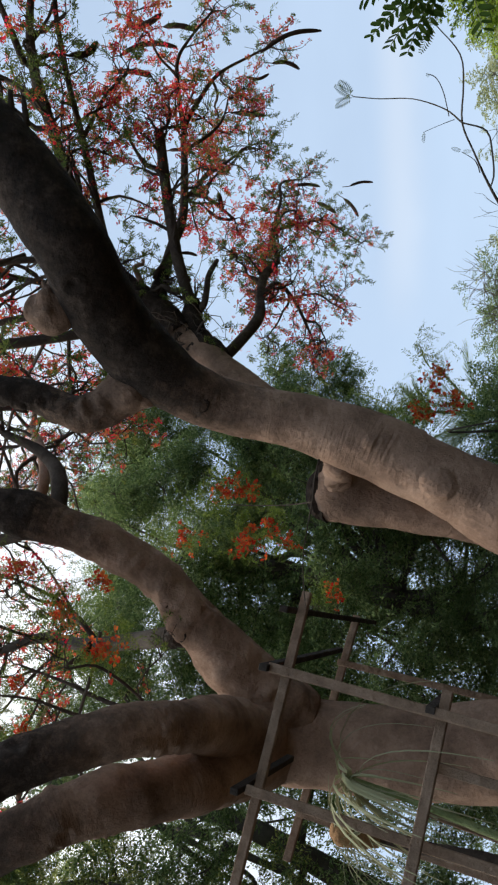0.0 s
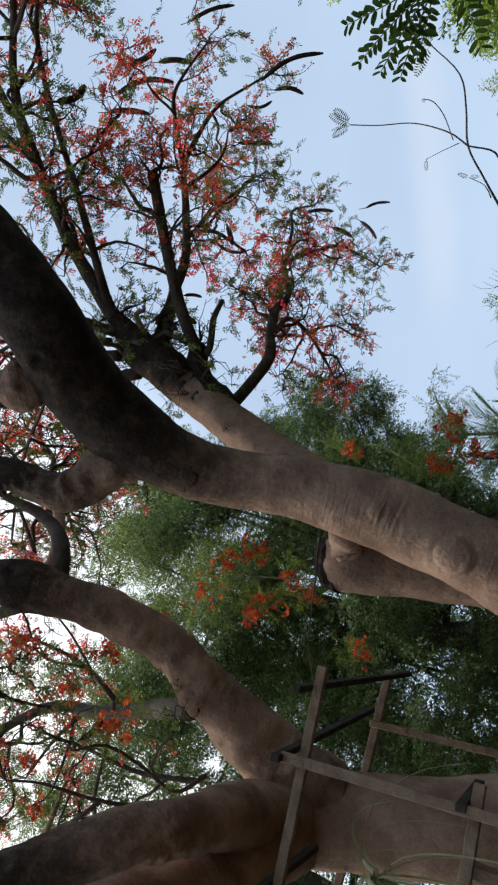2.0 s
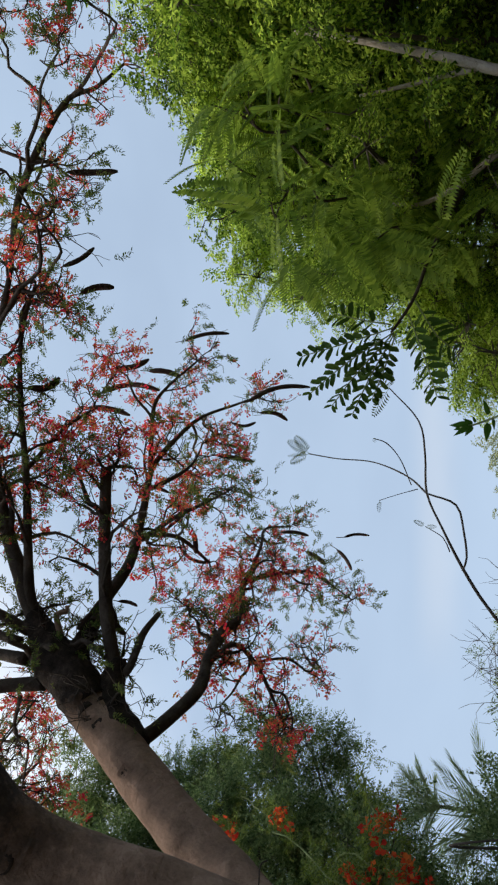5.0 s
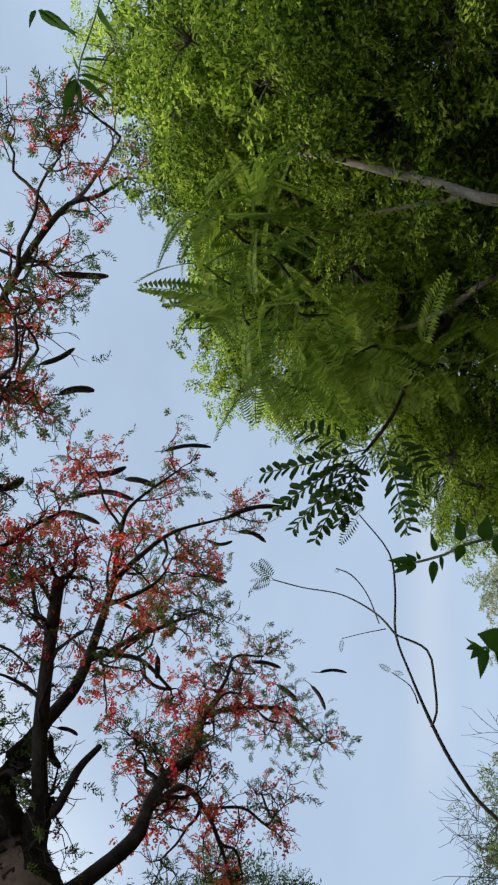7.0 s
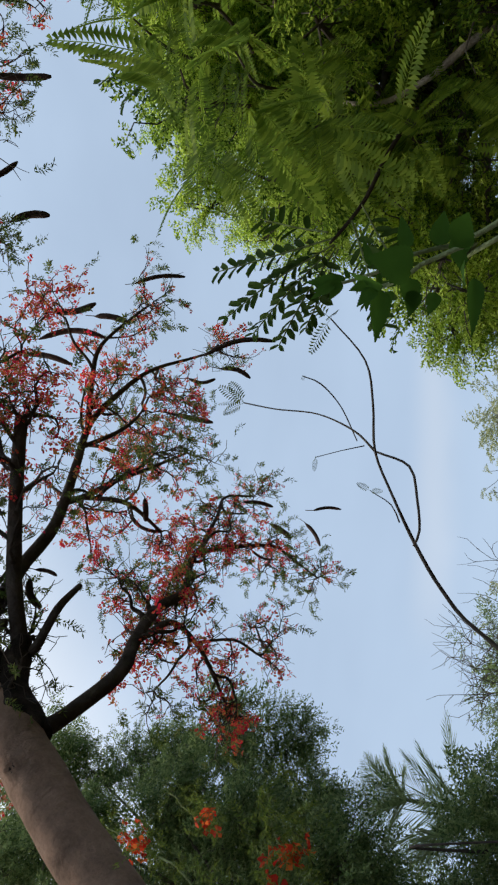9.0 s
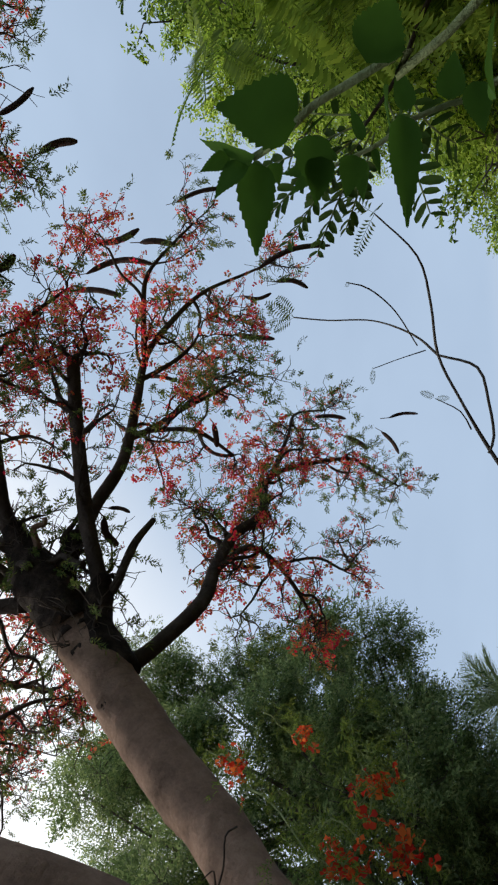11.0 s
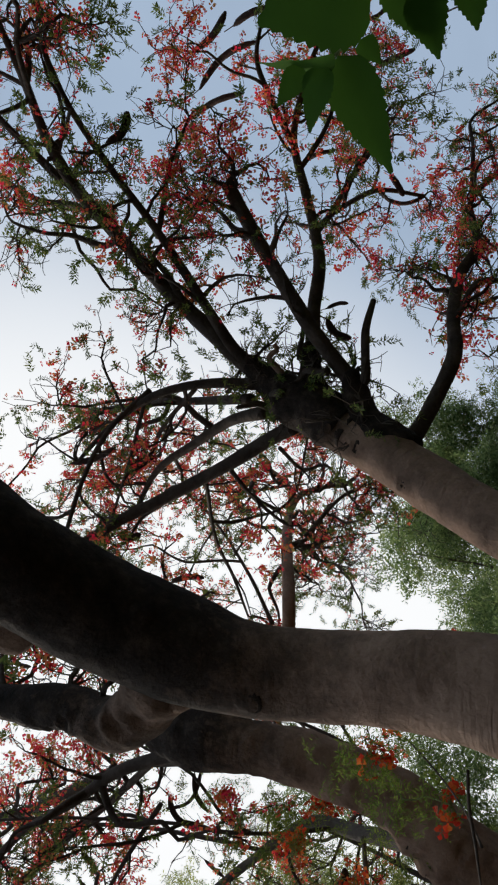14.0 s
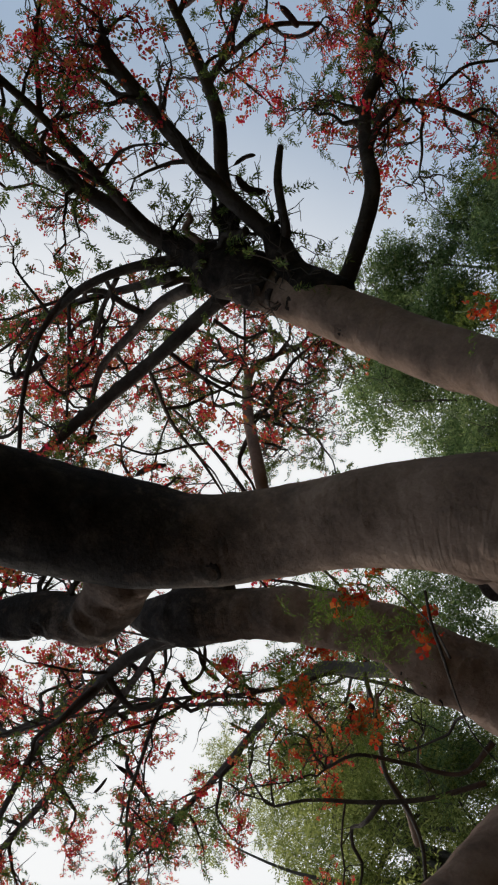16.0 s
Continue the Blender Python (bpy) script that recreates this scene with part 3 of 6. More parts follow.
# ---------------------------------------------------------------- flame trees
class Crown:
    """Twigs, feathery leaves and blossom that grow on the branches of one flame tree."""

    def __init__(self, seed):
        self.rng = np.random.default_rng(seed)
        self.twigs, self.leaves, self.flowers = Heap(), Heap(), Heap()

    def leaf_at(self, p, d, n, size=(0.1, 0.18)):
        r = self.rng
        ahead = d[None] * 0.6 + r.normal(0, 0.8, (n, 3)) + np.array([0, 0, -0.25])
        self.leaves.scatter_mixed(TUFTS_FINE, turns_from(ahead, np.tile((0, 0, 1.0), (n, 1)), r.uniform(*size, n), r, 0.7), p + r.normal(0, 0.03, (n, 3)))

    def flowers_at(self, p, n, spread=0.06, size=(0.028, 0.056)):
        r = self.rng
        places = p + r.normal(0, spread, (n, 3))
        self.flowers.scatter_mixed(FLOWERS, turns_from(random_dirs(n, r), random_dirs(n, r), r.uniform(*size, n), r), places)

    def grow(self, pts, first=0.3, per_metre=11.0, length=(0.25, 0.75), bloom=0.55, leaf=0.32, out=0.5, lift=0.05, extra=1.1):
        """Side twigs along a branch from the part `first` of its length on, each with smaller ones."""
        r = self.rng
        line = spline(pts, 0.05)
        tan, side, up = frames_of(line)
        dist = np.r_[0, np.cumsum(np.linalg.norm(np.diff(line[:, :3], axis=0), axis=1))]
        n = int(dist[-1] * (1 - first) * per_metre * 0.62)
        for k in range(int(extra * dist[-1])):
            i = int(np.searchsorted(dist, (first + (1 - first) * r.random() * 0.9) * dist[-1]))
            a = r.uniform(0, 2 * np.pi)
            d = tan[i] * 0.9 + (np.cos(a) * side[i] + np.sin(a) * up[i]) + (0, 0, 0.2)
            sub = wander(line[i, :3], d, length[1] * r.uniform(0.7, 1.45), max(0.012, min(0.022, line[i, 3] * 0.75)), 0.006, r, 0.34, 7, 0.04)
            v, f, uv = tube_arrays(spline(sub, 0.06), 6, 0.08, False)
            self.twigs.add(v, f, uv)
            self.grow(sub, 0.25, per_metre * 0.55, (0.14, 0.36), bloom, leaf, out, lift, 0)
        for k in range(n + 3):
            w = first + (1 - first) * (r.random() if k < n else 1.0)
            i = min(len(line) - 1, int(np.searchsorted(dist, w * dist[-1])))
            a = r.uniform(0, 2 * np.pi)
            d = tan[i] * out + (np.cos(a) * side[i] + np.sin(a) * up[i])
            long = r.uniform(*length) * (1.1 - 0.4 * w)
            r0 = max(0.006, min(0.014, line[i, 3] * 0.6))
            tw = wander(line[i, :3], d, long, r0, 0.0035, r, 0.34, 6, lift)
            self.twigs.tube(tw, 4)
            mood = noise.noise(Vector(tw[-1, :3]) * 1.7) * 0.35 + r.choice((-0.28, -0.05, 0.3))
            for j in range(2, 7):
                for _ in range(2):
                    if r.random() < 0.8:
                        d2 = (tw[j, :3] - tw[j - 1, :3]) / np.linalg.norm(tw[j, :3] - tw[j - 1, :3]) + r.normal(0, 0.8, 3)
                        t2 = wander(tw[j, :3], d2, r.uniform(0.07, 0.24), 0.0036, 0.0018, r, 0.45, 3, lift)
                        self.twigs.tube(t2, 3)
                        self.dress(t2, bloom + mood, leaf - mood)
                        if r.random() < 0.6:
                            t3 = wander(t2[2, :3], d2 + r.normal(0, 0.9, 3), r.uniform(0.05, 0.13), 0.0024, 0.0014, r, 0.4, 3, lift)
                            self.twigs.tube(t3, 3)
                            self.dress(t3, bloom + mood, leaf - mood)
            self.dress(tw[-3:], bloom + mood, leaf - mood)

    def dress(self, tw, bloom, leaf):
        """Small flowers strung along a twig, now and then a full truss at its tip, and a few leaves."""
        r = self.rng
        p, d = tw[-1, :3], tw[-1, :3] - tw[-2, :3]
        d = d / (np.linalg.norm(d) + 1e-9)
        if r.random() < bloom:
            n = int(r.integers(3, 7))
            at = r.uniform(0.3, 1.0, n) * (len(tw) - 1)
            i = np.minimum(at.astype(int), len(tw) - 2)
            places = tw[i, :3] + (tw[i + 1, :3] - tw[i, :3]) * (at - i)[:, None] + r.normal(0, 0.016, (n, 3))
            self.flowers.scatter_mixed(FLOWERS, turns_from(random_dirs(n, r), random_dirs(n, r), r.uniform(0.018, 0.042, n), r), places)
            if r.random() < bloom * 0.3:
                self.flowers_at(p, r.integers(7, 15), r.uniform(0.025, 0.045), (0.028, 0.056))
        if r.random() < leaf:
            self.leaf_at(p, d, 1)

    def parts(self, root):
        part("twig_mass", under(self.twigs.mesh("twig_mass", BARK_TWIG), root), root, "thin dark twigs", "stuff")
        part("foliage", under(self.leaves.mesh("foliage", FROND), root), root, "sparse feathery green leaves", "stuff")
        part("blossom", under(self.flowers.mesh("blossom", PETAL), root), root, "scarlet and orange flowers", "stuff")


def seed_pod(root, a, b, width, seed):
    """A long flat woody pod hanging from a short stalk at a, its tip at b."""
    rng = np.random.default_rng(seed)
    a, b = np.array(a, float), np.array(b, float)
    d = b - a
    bow = np.cross(d, rng.normal(0, 1, 3))
    bow = bow / (np.linalg.norm(bow) + 1e-9) * np.linalg.norm(d) * rng.uniform(0.06, 0.2)
    rows = []
    for k in range(9):
        t = k / 8
        r = width * (0.35 if k == 0 else 0.9 if k == 1 else 0.9 if k == 7 else 0.4 if k == 8 else 1.0 + 0.06 * (k % 2))
        rows.append((*(a + d * t + bow * math.sin(math.pi * t)), r))
    rows = [(*(a - d / np.linalg.norm(d) * 0.05 + (0, 0, 0.03)), 0.003), (*(a - d / np.linalg.norm(d) * 0.012), 0.0035)] + rows
    line = spline(rows, 0.02)
    v, f, uv = tube_arrays(line, 8, 0.04, True, seed)
    flat = np.array(rng.normal(0, 1, 3))
    flat = np.cross(d, flat)
    flat /= np.linalg.norm(flat) + 1e-9
    centre = np.repeat(line[:, :3], 8, 0)
    off = v - centre
    v = centre + off * 1.12 - 0.4 * (off @ flat)[:, None] * flat[None]
    part("seed_pod", under(mesh_from("seed_pod", v, f, POD, uv), root), root, "long dark brown woody pod")


def flower_cluster(root, at, reach, n, seed, stem_to=None):
    """A hanging spray: a thin stem, a few light leaves and full-size open flowers."""
    rng = np.random.default_rng(seed)
    at = np.array(at, float)
    n, reach = int(n * 1.3), reach * 0.9
    ob = part("flower_cluster", None, root, "open orange-red flowers on a thin stem")
    start = np.array(stem_to if stem_to else at + rng.normal(0, 0.08, 3) + (0, 0.1, 0.22))
    h = Heap()
    tw = np.vstack([wander(start, at - start, np.linalg.norm(at - start), 0.0035, 0.002, rng, 0.3, 6)])
    end = tw[-1, :3]
    tw[:, :3] += (np.linspace(0, 1, len(tw)) ** 1.5)[:, None] * (at - end)
    h.tube(tw, 5)
    fl, lf = Heap(), Heap()
    places = at + rng.normal(0, reach, (n, 3))
    for p in places:
        h.tube(np.array([(*at, 0.002), (*((at + p) / 2 + rng.normal(0, 0.01, 3)), 0.0018), (*p, 0.0015)]), 3)
    fl.scatter_mixed(FLOWERS_FINE, turns_from(random_dirs(n, rng), random_dirs(n, rng), rng.uniform(0.036, 0.06, n), rng), places)
    m = 24
    lp = tw[rng.integers(0, len(tw), m), :3]
    lf.scatter_mixed(TUFTS_SOFT, turns_from(rng.normal(0, 1, (m, 3)) + (0, 0, -0.4), np.tile((0, 0, 1.0), (m, 1)), rng.uniform(0.08, 0.17, m), rng, 0.5), lp + rng.normal(0, 0.045, (m, 3)))
    for nm, hp, mt in (("stem", h, STEM), ("blossom", fl, PETAL_OPEN), ("foliage", lf, LEAF_CLUSTER)):
        part(nm, under(hp.mesh(nm, mt), root), ob)


def build_flame_tree():
    A = [(-0.187, 3.286, 2.065, 0.159), (-0.14, 3.271, 2.205, 0.151), (-0.057, 3.191, 2.41, 0.144), (0.055, 3.118, 2.715, 0.141), (0.11, 3.013, 2.968, 0.123), (0.137, 2.883, 3.211, 0.116), (0.2, 2.731, 3.386, 0.126), (0.321, 2.596, 3.529, 0.148), (0.47, 2.434, 3.613, 0.15), (0.66, 2.266, 3.652, 0.145), (0.841, 2.177, 3.765, 0.147), (1.04, 2.085, 3.936, 0.14), (1.275, 2.004, 4.199, 0.125), (1.495, 1.821, 4.378, 0.101)]
    base = (-0.32, 3.5, 0.0)
    root = thing("flame_tree", base, "large flame tree with smooth grey-brown forked limbs and scarlet flowers", "tree", "flame trees")
    low = [(-0.34, 3.52, -0.15, 0.42), (-0.33, 3.5, 0.15, 0.31), (-0.3, 3.45, 0.7, 0.25), (-0.26, 3.4, 1.3, 0.23), (-0.22, 3.34, 1.8, 0.2), (-0.17, 3.28, 2.15, 0.165), (-0.1, 3.22, 2.35, 0.12)]
    limb("trunk", root, low, BARK, 28, 0.06, 0.05)
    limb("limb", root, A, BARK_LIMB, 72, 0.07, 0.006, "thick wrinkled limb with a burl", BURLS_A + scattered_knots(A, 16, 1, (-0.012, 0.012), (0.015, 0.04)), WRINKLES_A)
    limb("cut_limb", root, [(0.532, 2.414, 3.706, 0.115), (0.457, 2.329, 3.755, 0.095), (0.431, 2.282, 3.788, 0.08), (0.436, 2.255, 3.83, 0.055)], BARK_SIDE, 36, 0.4, 0.008, "knobbly stub", scattered_knots([(0.457, 2.329, 3.755, 0.095), (0.436, 2.265, 3.83, 0.06)], 18, 6, (-0.03, 0.03), (0.015, 0.035)))
    for pts in ([(1.118, 2.096, 3.86, 0.015), (1.18, 2.088, 3.876, 0.013), (1.233, 2.083, 3.884, 0.01)], [(1.108, 2.12, 3.816, 0.015), (1.165, 2.113, 3.829, 0.012), (1.213, 2.108, 3.839, 0.009)]):
        limb("cut_branch", root, pts, BARK_TWIG, 8, 0.2, 0.02, "short upright stub")
    limb("cut_limb", root, [(-0.297, 3.667, 1.905, 0.09), (-0.275, 3.608, 2.185, 0.082), (-0.249, 3.539, 2.4, 0.096), (-0.212, 3.465, 2.647, 0.122), (-0.194, 3.419, 2.798, 0.138), (-0.18, 3.387, 2.9, 0.15), (-0.177, 3.376, 2.942, 0.15)], BARK, 44, 0.12, 0.012, "sawn-off stub beside the limb", KNOTS_STUB)
    end = [(-0.18, 3.372, 2.928, 0.15), (-0.181, 3.371, 2.973, 0.14), (-0.18, 3.372, 2.991, 0.11)]
    limb("cut_end", root, end, BARK_DARK, 40, 0.45, 0.006, "rough dark broken end of a stub", scattered_knots(end, 22, 9, (-0.03, 0.04), (0.015, 0.035)))
    collar = [(-0.151, 3.297, 2.857, 0.05), (-0.093, 3.195, 2.835, 0.062), (-0.042, 3.099, 2.803, 0.055)]
    limb("collar", root, collar, BARK, 32, 0.4, 0.008, "rough knot between limb and stub", scattered_knots(collar, 30, 5, (-0.03, 0.03), (0.012, 0.03)))
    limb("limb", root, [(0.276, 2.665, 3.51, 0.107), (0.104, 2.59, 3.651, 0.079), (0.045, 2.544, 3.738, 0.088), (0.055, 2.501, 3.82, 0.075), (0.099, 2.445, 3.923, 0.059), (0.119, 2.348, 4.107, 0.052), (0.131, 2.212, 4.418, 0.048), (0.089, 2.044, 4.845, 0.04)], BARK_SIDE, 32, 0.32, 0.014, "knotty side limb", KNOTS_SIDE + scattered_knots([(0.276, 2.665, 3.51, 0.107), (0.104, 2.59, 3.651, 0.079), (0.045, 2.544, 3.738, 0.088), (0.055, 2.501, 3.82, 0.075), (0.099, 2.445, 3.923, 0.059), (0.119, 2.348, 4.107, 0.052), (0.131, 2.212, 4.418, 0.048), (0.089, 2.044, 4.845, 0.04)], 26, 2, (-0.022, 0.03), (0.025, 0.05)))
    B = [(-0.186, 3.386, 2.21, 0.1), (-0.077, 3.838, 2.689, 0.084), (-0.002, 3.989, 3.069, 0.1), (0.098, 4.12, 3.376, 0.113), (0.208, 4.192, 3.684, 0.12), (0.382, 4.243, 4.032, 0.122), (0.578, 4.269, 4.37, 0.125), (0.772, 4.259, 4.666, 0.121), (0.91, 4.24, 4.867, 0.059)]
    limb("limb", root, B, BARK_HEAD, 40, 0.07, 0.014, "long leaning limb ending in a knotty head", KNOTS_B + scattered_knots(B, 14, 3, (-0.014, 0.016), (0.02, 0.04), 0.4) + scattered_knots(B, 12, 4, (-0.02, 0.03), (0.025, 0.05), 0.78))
    # much of the heads' blackness is shade, put into their bark colour
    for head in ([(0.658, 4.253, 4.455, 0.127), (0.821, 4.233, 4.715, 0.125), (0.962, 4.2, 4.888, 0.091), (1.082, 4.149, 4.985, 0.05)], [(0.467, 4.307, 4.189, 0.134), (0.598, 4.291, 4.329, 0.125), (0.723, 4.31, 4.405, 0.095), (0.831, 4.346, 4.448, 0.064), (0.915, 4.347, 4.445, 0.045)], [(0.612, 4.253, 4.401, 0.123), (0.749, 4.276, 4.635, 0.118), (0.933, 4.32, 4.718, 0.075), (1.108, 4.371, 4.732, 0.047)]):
        limb("knotty_head", root, head, BARK_DARK, 30, 0.26, 0.012, "swollen dark head where branches were cut")
    limb("cut_branch", root, [(0.995, 4.177, 4.765, 0.02), (1.095, 4.152, 4.811, 0.016), (1.119, 4.177, 4.766, 0.014), (1.153, 4.173, 4.772, 0.012)], BARK, 8, 0.1, 0.02, "small hooked stub")
    knot_eyes(root, B, KNOTS_B)
    knot_eyes(root, A, BURLS_A)
    crown = Crown(3)
    for pts in ([(0.467, 4.307, 4.189, 0.134), (0.598, 4.291, 4.329, 0.125), (0.723, 4.31, 4.405, 0.095), (0.831, 4.346, 4.448, 0.064), (0.915, 4.347, 4.445, 0.045)], [(0.612, 4.253, 4.401, 0.123), (0.749, 4.276, 4.635, 0.118), (0.933, 4.32, 4.718, 0.075), (1.108, 4.371, 4.732, 0.047)], [(0.658, 4.253, 4.455, 0.127), (0.821, 4.233, 4.715, 0.125), (0.962, 4.2, 4.888, 0.091), (1.082, 4.149, 4.985, 0.05)]):
        crown.grow(pts, 0.3, 30, (0.12, 0.35), -0.3, 0.25, 0.2, 0.05, 0)

    def bough(pts, first, density, **kinds):
        limb("branch", root, pts, BARK_TWIG, 12, 0.12, 0.04)
        crown.grow(pts, first, density, **kinds)

    # the tall branches over the head
    bough([(0.525, 4.417, 4.259, 0.053), (0.573, 4.491, 4.229, 0.043), (0.708, 4.627, 4.196, 0.038), (0.897, 4.81, 4.183, 0.038), (1.091, 4.99, 4.289, 0.037), (1.302, 5.229, 4.393, 0.03), (1.498, 5.543, 4.467, 0.025), (1.841, 5.975, 4.762, 0.02), (2.053, 6.404, 4.786, 0.017), (2.245, 6.89, 4.702, 0.013), (2.22, 7.05, 4.62, 0.009), (2.12, 7.28, 4.43, 0.007)], 0.2, 15, length=(0.08, 0.24), bloom=0.42, leaf=0.27, extra=1.8)
    bough([(1.093, 4.997, 4.275, 0.018), (1.254, 5.321, 4.33, 0.017), (1.201, 5.619, 4.324, 0.016), (1.065, 5.911, 4.329, 0.013), (0.863, 6.212, 4.317, 0.007)], 0.3, 11, length=(0.12, 0.34), bloom=0.46, leaf=0.22, extra=1.5)
    bough([(1.841, 5.975, 4.762, 0.016), (2.224, 6.225, 4.845, 0.013), (2.478, 6.452, 4.972, 0.011), (2.623, 6.776, 4.917, 0.007)], 0.1, 12, length=(0.12, 0.34), bloom=0.46, leaf=0.22, extra=1.5)
    bough([(1.207, 5.618, 4.325, 0.01), (1.309, 5.948, 4.259, 0.009), (1.286, 6.259, 4.227, 0.008), (1.382, 6.394, 4.25, 0.006)], 0.3, 6, length=(0.12, 0.34), bloom=0.46, leaf=0.22, extra=1.5)
    # the branch that reaches out over the garden
    bough([(0.933, 4.349, 4.774, 0.053), (1.091, 4.394, 4.744, 0.045), (1.309, 4.494, 4.777, 0.037), (1.582, 4.631, 4.798, 0.032), (1.973, 4.727, 4.894, 0.027), (2.323, 4.82, 4.996, 0.021), (2.63, 4.973, 4.985, 0.016), (2.906, 5.163, 4.96, 0.013), (3.138, 5.399, 4.847, 0.01), (3.291, 5.546, 4.738, 0.006)], 0.3, 8.64, length=(0.18, 0.45), bloom=0.5, leaf=0.4, extra=1.1)
    bough([(1.709, 4.662, 4.851, 0.02), (1.892, 4.978, 4.976, 0.018), (2.144, 5.344, 5.118, 0.017), (2.351, 5.626, 5.14, 0.014), (2.639, 5.953, 5.08, 0.008)], 0.1, 8.64, length=(0.18, 0.45), bloom=0.5, leaf=0.4, extra=1.1)
    bough([(2.294, 4.794, 4.988, 0.019), (2.629, 4.758, 5.056, 0.016), (2.821, 4.748, 5.076, 0.014), (2.981, 4.778, 5.019, 0.011), (3.224, 4.853, 4.878, 0.007)], 0.1, 8.64, length=(0.18, 0.45), bloom=0.5, leaf=0.4, extra=1.1)
    bough([(1.764, 4.731, 4.887, 0.017), (1.948, 5.186, 5.138, 0.017), (2.137, 5.805, 5.358, 0.017), (2.058, 6.17, 5.28, 0.013)], 0.3, 6.48, length=(0.18, 0.45), bloom=0.5, leaf=0.4, extra=1.1)
    # the leaning pair
    bough([(0.978, 4.219, 4.908, 0.053), (1.067, 4.15, 4.982, 0.047), (1.327, 4.025, 5.107, 0.045), (1.572, 3.887, 5.201, 0.041), (1.973, 3.651, 5.256, 0.036), (2.18, 3.525, 5.272, 0.03), (2.427, 3.421, 5.246, 0.026), (2.706, 3.34, 5.177, 0.021), (2.933, 3.269, 5.144, 0.017), (3.484, 3.175, 5.211, 0.024), (4.193, 3.178, 5.149, 0.02), (4.388, 3.259, 4.996, 0.015), (4.631, 3.317, 4.887, 0.009)], 0.12, 14, bloom=0.4, leaf=0.4, extra=1.8)
    bough([(1.069, 4.159, 4.965, 0.033), (1.188, 4.081, 5.001, 0.03), (1.442, 3.998, 5.047, 0.025), (1.844, 3.871, 5.118, 0.022), (2.199, 3.704, 5.156, 0.019), (2.517, 3.554, 5.161, 0.016), (2.741, 3.478, 5.138, 0.014), (2.918, 3.402, 5.059, 0.011), (2.825, 3.349, 5.16, 0.014), (2.896, 3.515, 4.958, 0.009)], 0.15, 9, bloom=0.42)
    bough([(1.843, 3.86, 5.14, 0.015), (2.01, 3.927, 5.124, 0.014), (2.23, 4.023, 5.111, 0.012), (2.471, 4.189, 5.074, 0.008)], 0.1, 11)
    # the low spreading branches
    bough([(0.981, 4.152, 4.979, 0.033), (1.046, 3.943, 5.149, 0.026), (1.048, 3.744, 5.358, 0.022), (0.951, 3.593, 5.642, 0.016), (0.789, 3.447, 5.917, 0.012)], 0.2, 5.5, bloom=0.44, leaf=0.36, extra=1.3)
    bough([(0.908, 4.097, 4.971, 0.03), (0.972, 4.11, 5.501, 0.025), (1.048, 4.09, 6.091, 0.022), (1.109, 3.985, 6.842, 0.016)], 0.2, 5, bloom=0.44, leaf=0.36, extra=1.3)
    bough([(0.824, 4.131, 4.907, 0.036), (0.819, 4.108, 5.228, 0.033), (0.732, 4.056, 5.601, 0.029), (0.616, 3.987, 6.008, 0.021), (0.384, 3.947, 6.36, 0.015)], 0.2, 5, bloom=0.44, leaf=0.36, extra=1.3)
    bough([(0.719, 4.197, 4.782, 0.04), (0.675, 4.114, 4.939, 0.037), (0.589, 3.966, 5.163, 0.036), (0.472, 3.735, 5.54, 0.035), (0.401, 3.535, 5.752, 0.032), (0.305, 3.307, 5.902, 0.029), (0.203, 3.089, 6.092, 0.023)], 0.3, 4.5, bloom=0.44, leaf=0.36, extra=1.3)
    bough([(2.579, 3.377, 6.048, 0.015), (2.299, 3.519, 5.781, 0.016), (2.149, 3.616, 5.489, 0.019), (1.929, 3.665, 5.229, 0.021)], 0, 5, bloom=0.44, leaf=0.36, extra=1.3)
    bough([(2.745, 3.223, 5.507, 0.018), (2.493, 3.337, 5.403, 0.019), (2.228, 3.493, 5.332, 0.022)], 0, 5, bloom=0.44, leaf=0.36, extra=1.3)
    # thinner outer branches
    bough([(0.576, 3.987, 5.177, 0.014), (0.362, 4.201, 5.329, 0.013), (0.178, 4.424, 5.463, 0.01), (0.071, 4.626, 5.637, 0.007)], 0, 5.5, bloom=0.45)
    bough([(0.53, 3.913, 5.317, 0.012), (0.129, 4.132, 5.737, 0.012), (-0.212, 4.393, 6.075, 0.011), (-0.579, 4.57, 6.297, 0.008)], 0, 5.5, bloom=0.45)
    bough([(1.088, 3.764, 5.43, 0.017), (0.922, 3.51, 5.521, 0.015), (0.683, 3.321, 5.599, 0.014), (0.397, 3.155, 5.635, 0.011)], 0.1, 5.5, bloom=0.45)
    bough([(1.056, 3.76, 5.494, 0.011), (0.691, 3.747, 5.906, 0.01), (0.402, 3.719, 6.235, 0.009)], 0, 5.5, bloom=0.45)
    bough([(0.621, 4.143, 4.884, 0.012), (0.445, 4.538, 5.248, 0.01), (0.372, 4.976, 5.533, 0.009), (0.065, 5.386, 5.869, 0.006)], 0, 5.5, bloom=0.45)
    bough([(1.033, 3.944, 5.259, 0.014), (0.873, 4.041, 5.906, 0.014), (0.631, 4.144, 6.544, 0.012), (0.561, 4.103, 7.174, 0.009)], 0, 5.5, bloom=0.45)
    rng = np.random.default_rng(77)
    for place in HUB_STUBS:
        d = rng.normal(0, 1, 3) + (0.5, 0, 0.7)
        limb("cut_branch", root, wander(place, d, rng.uniform(0.14, 0.3), rng.uniform(0.016, 0.03), 0.009, rng, 0.3, 5), BARK_TWIG, 9, 0.2, 0.02, "short broken stub")
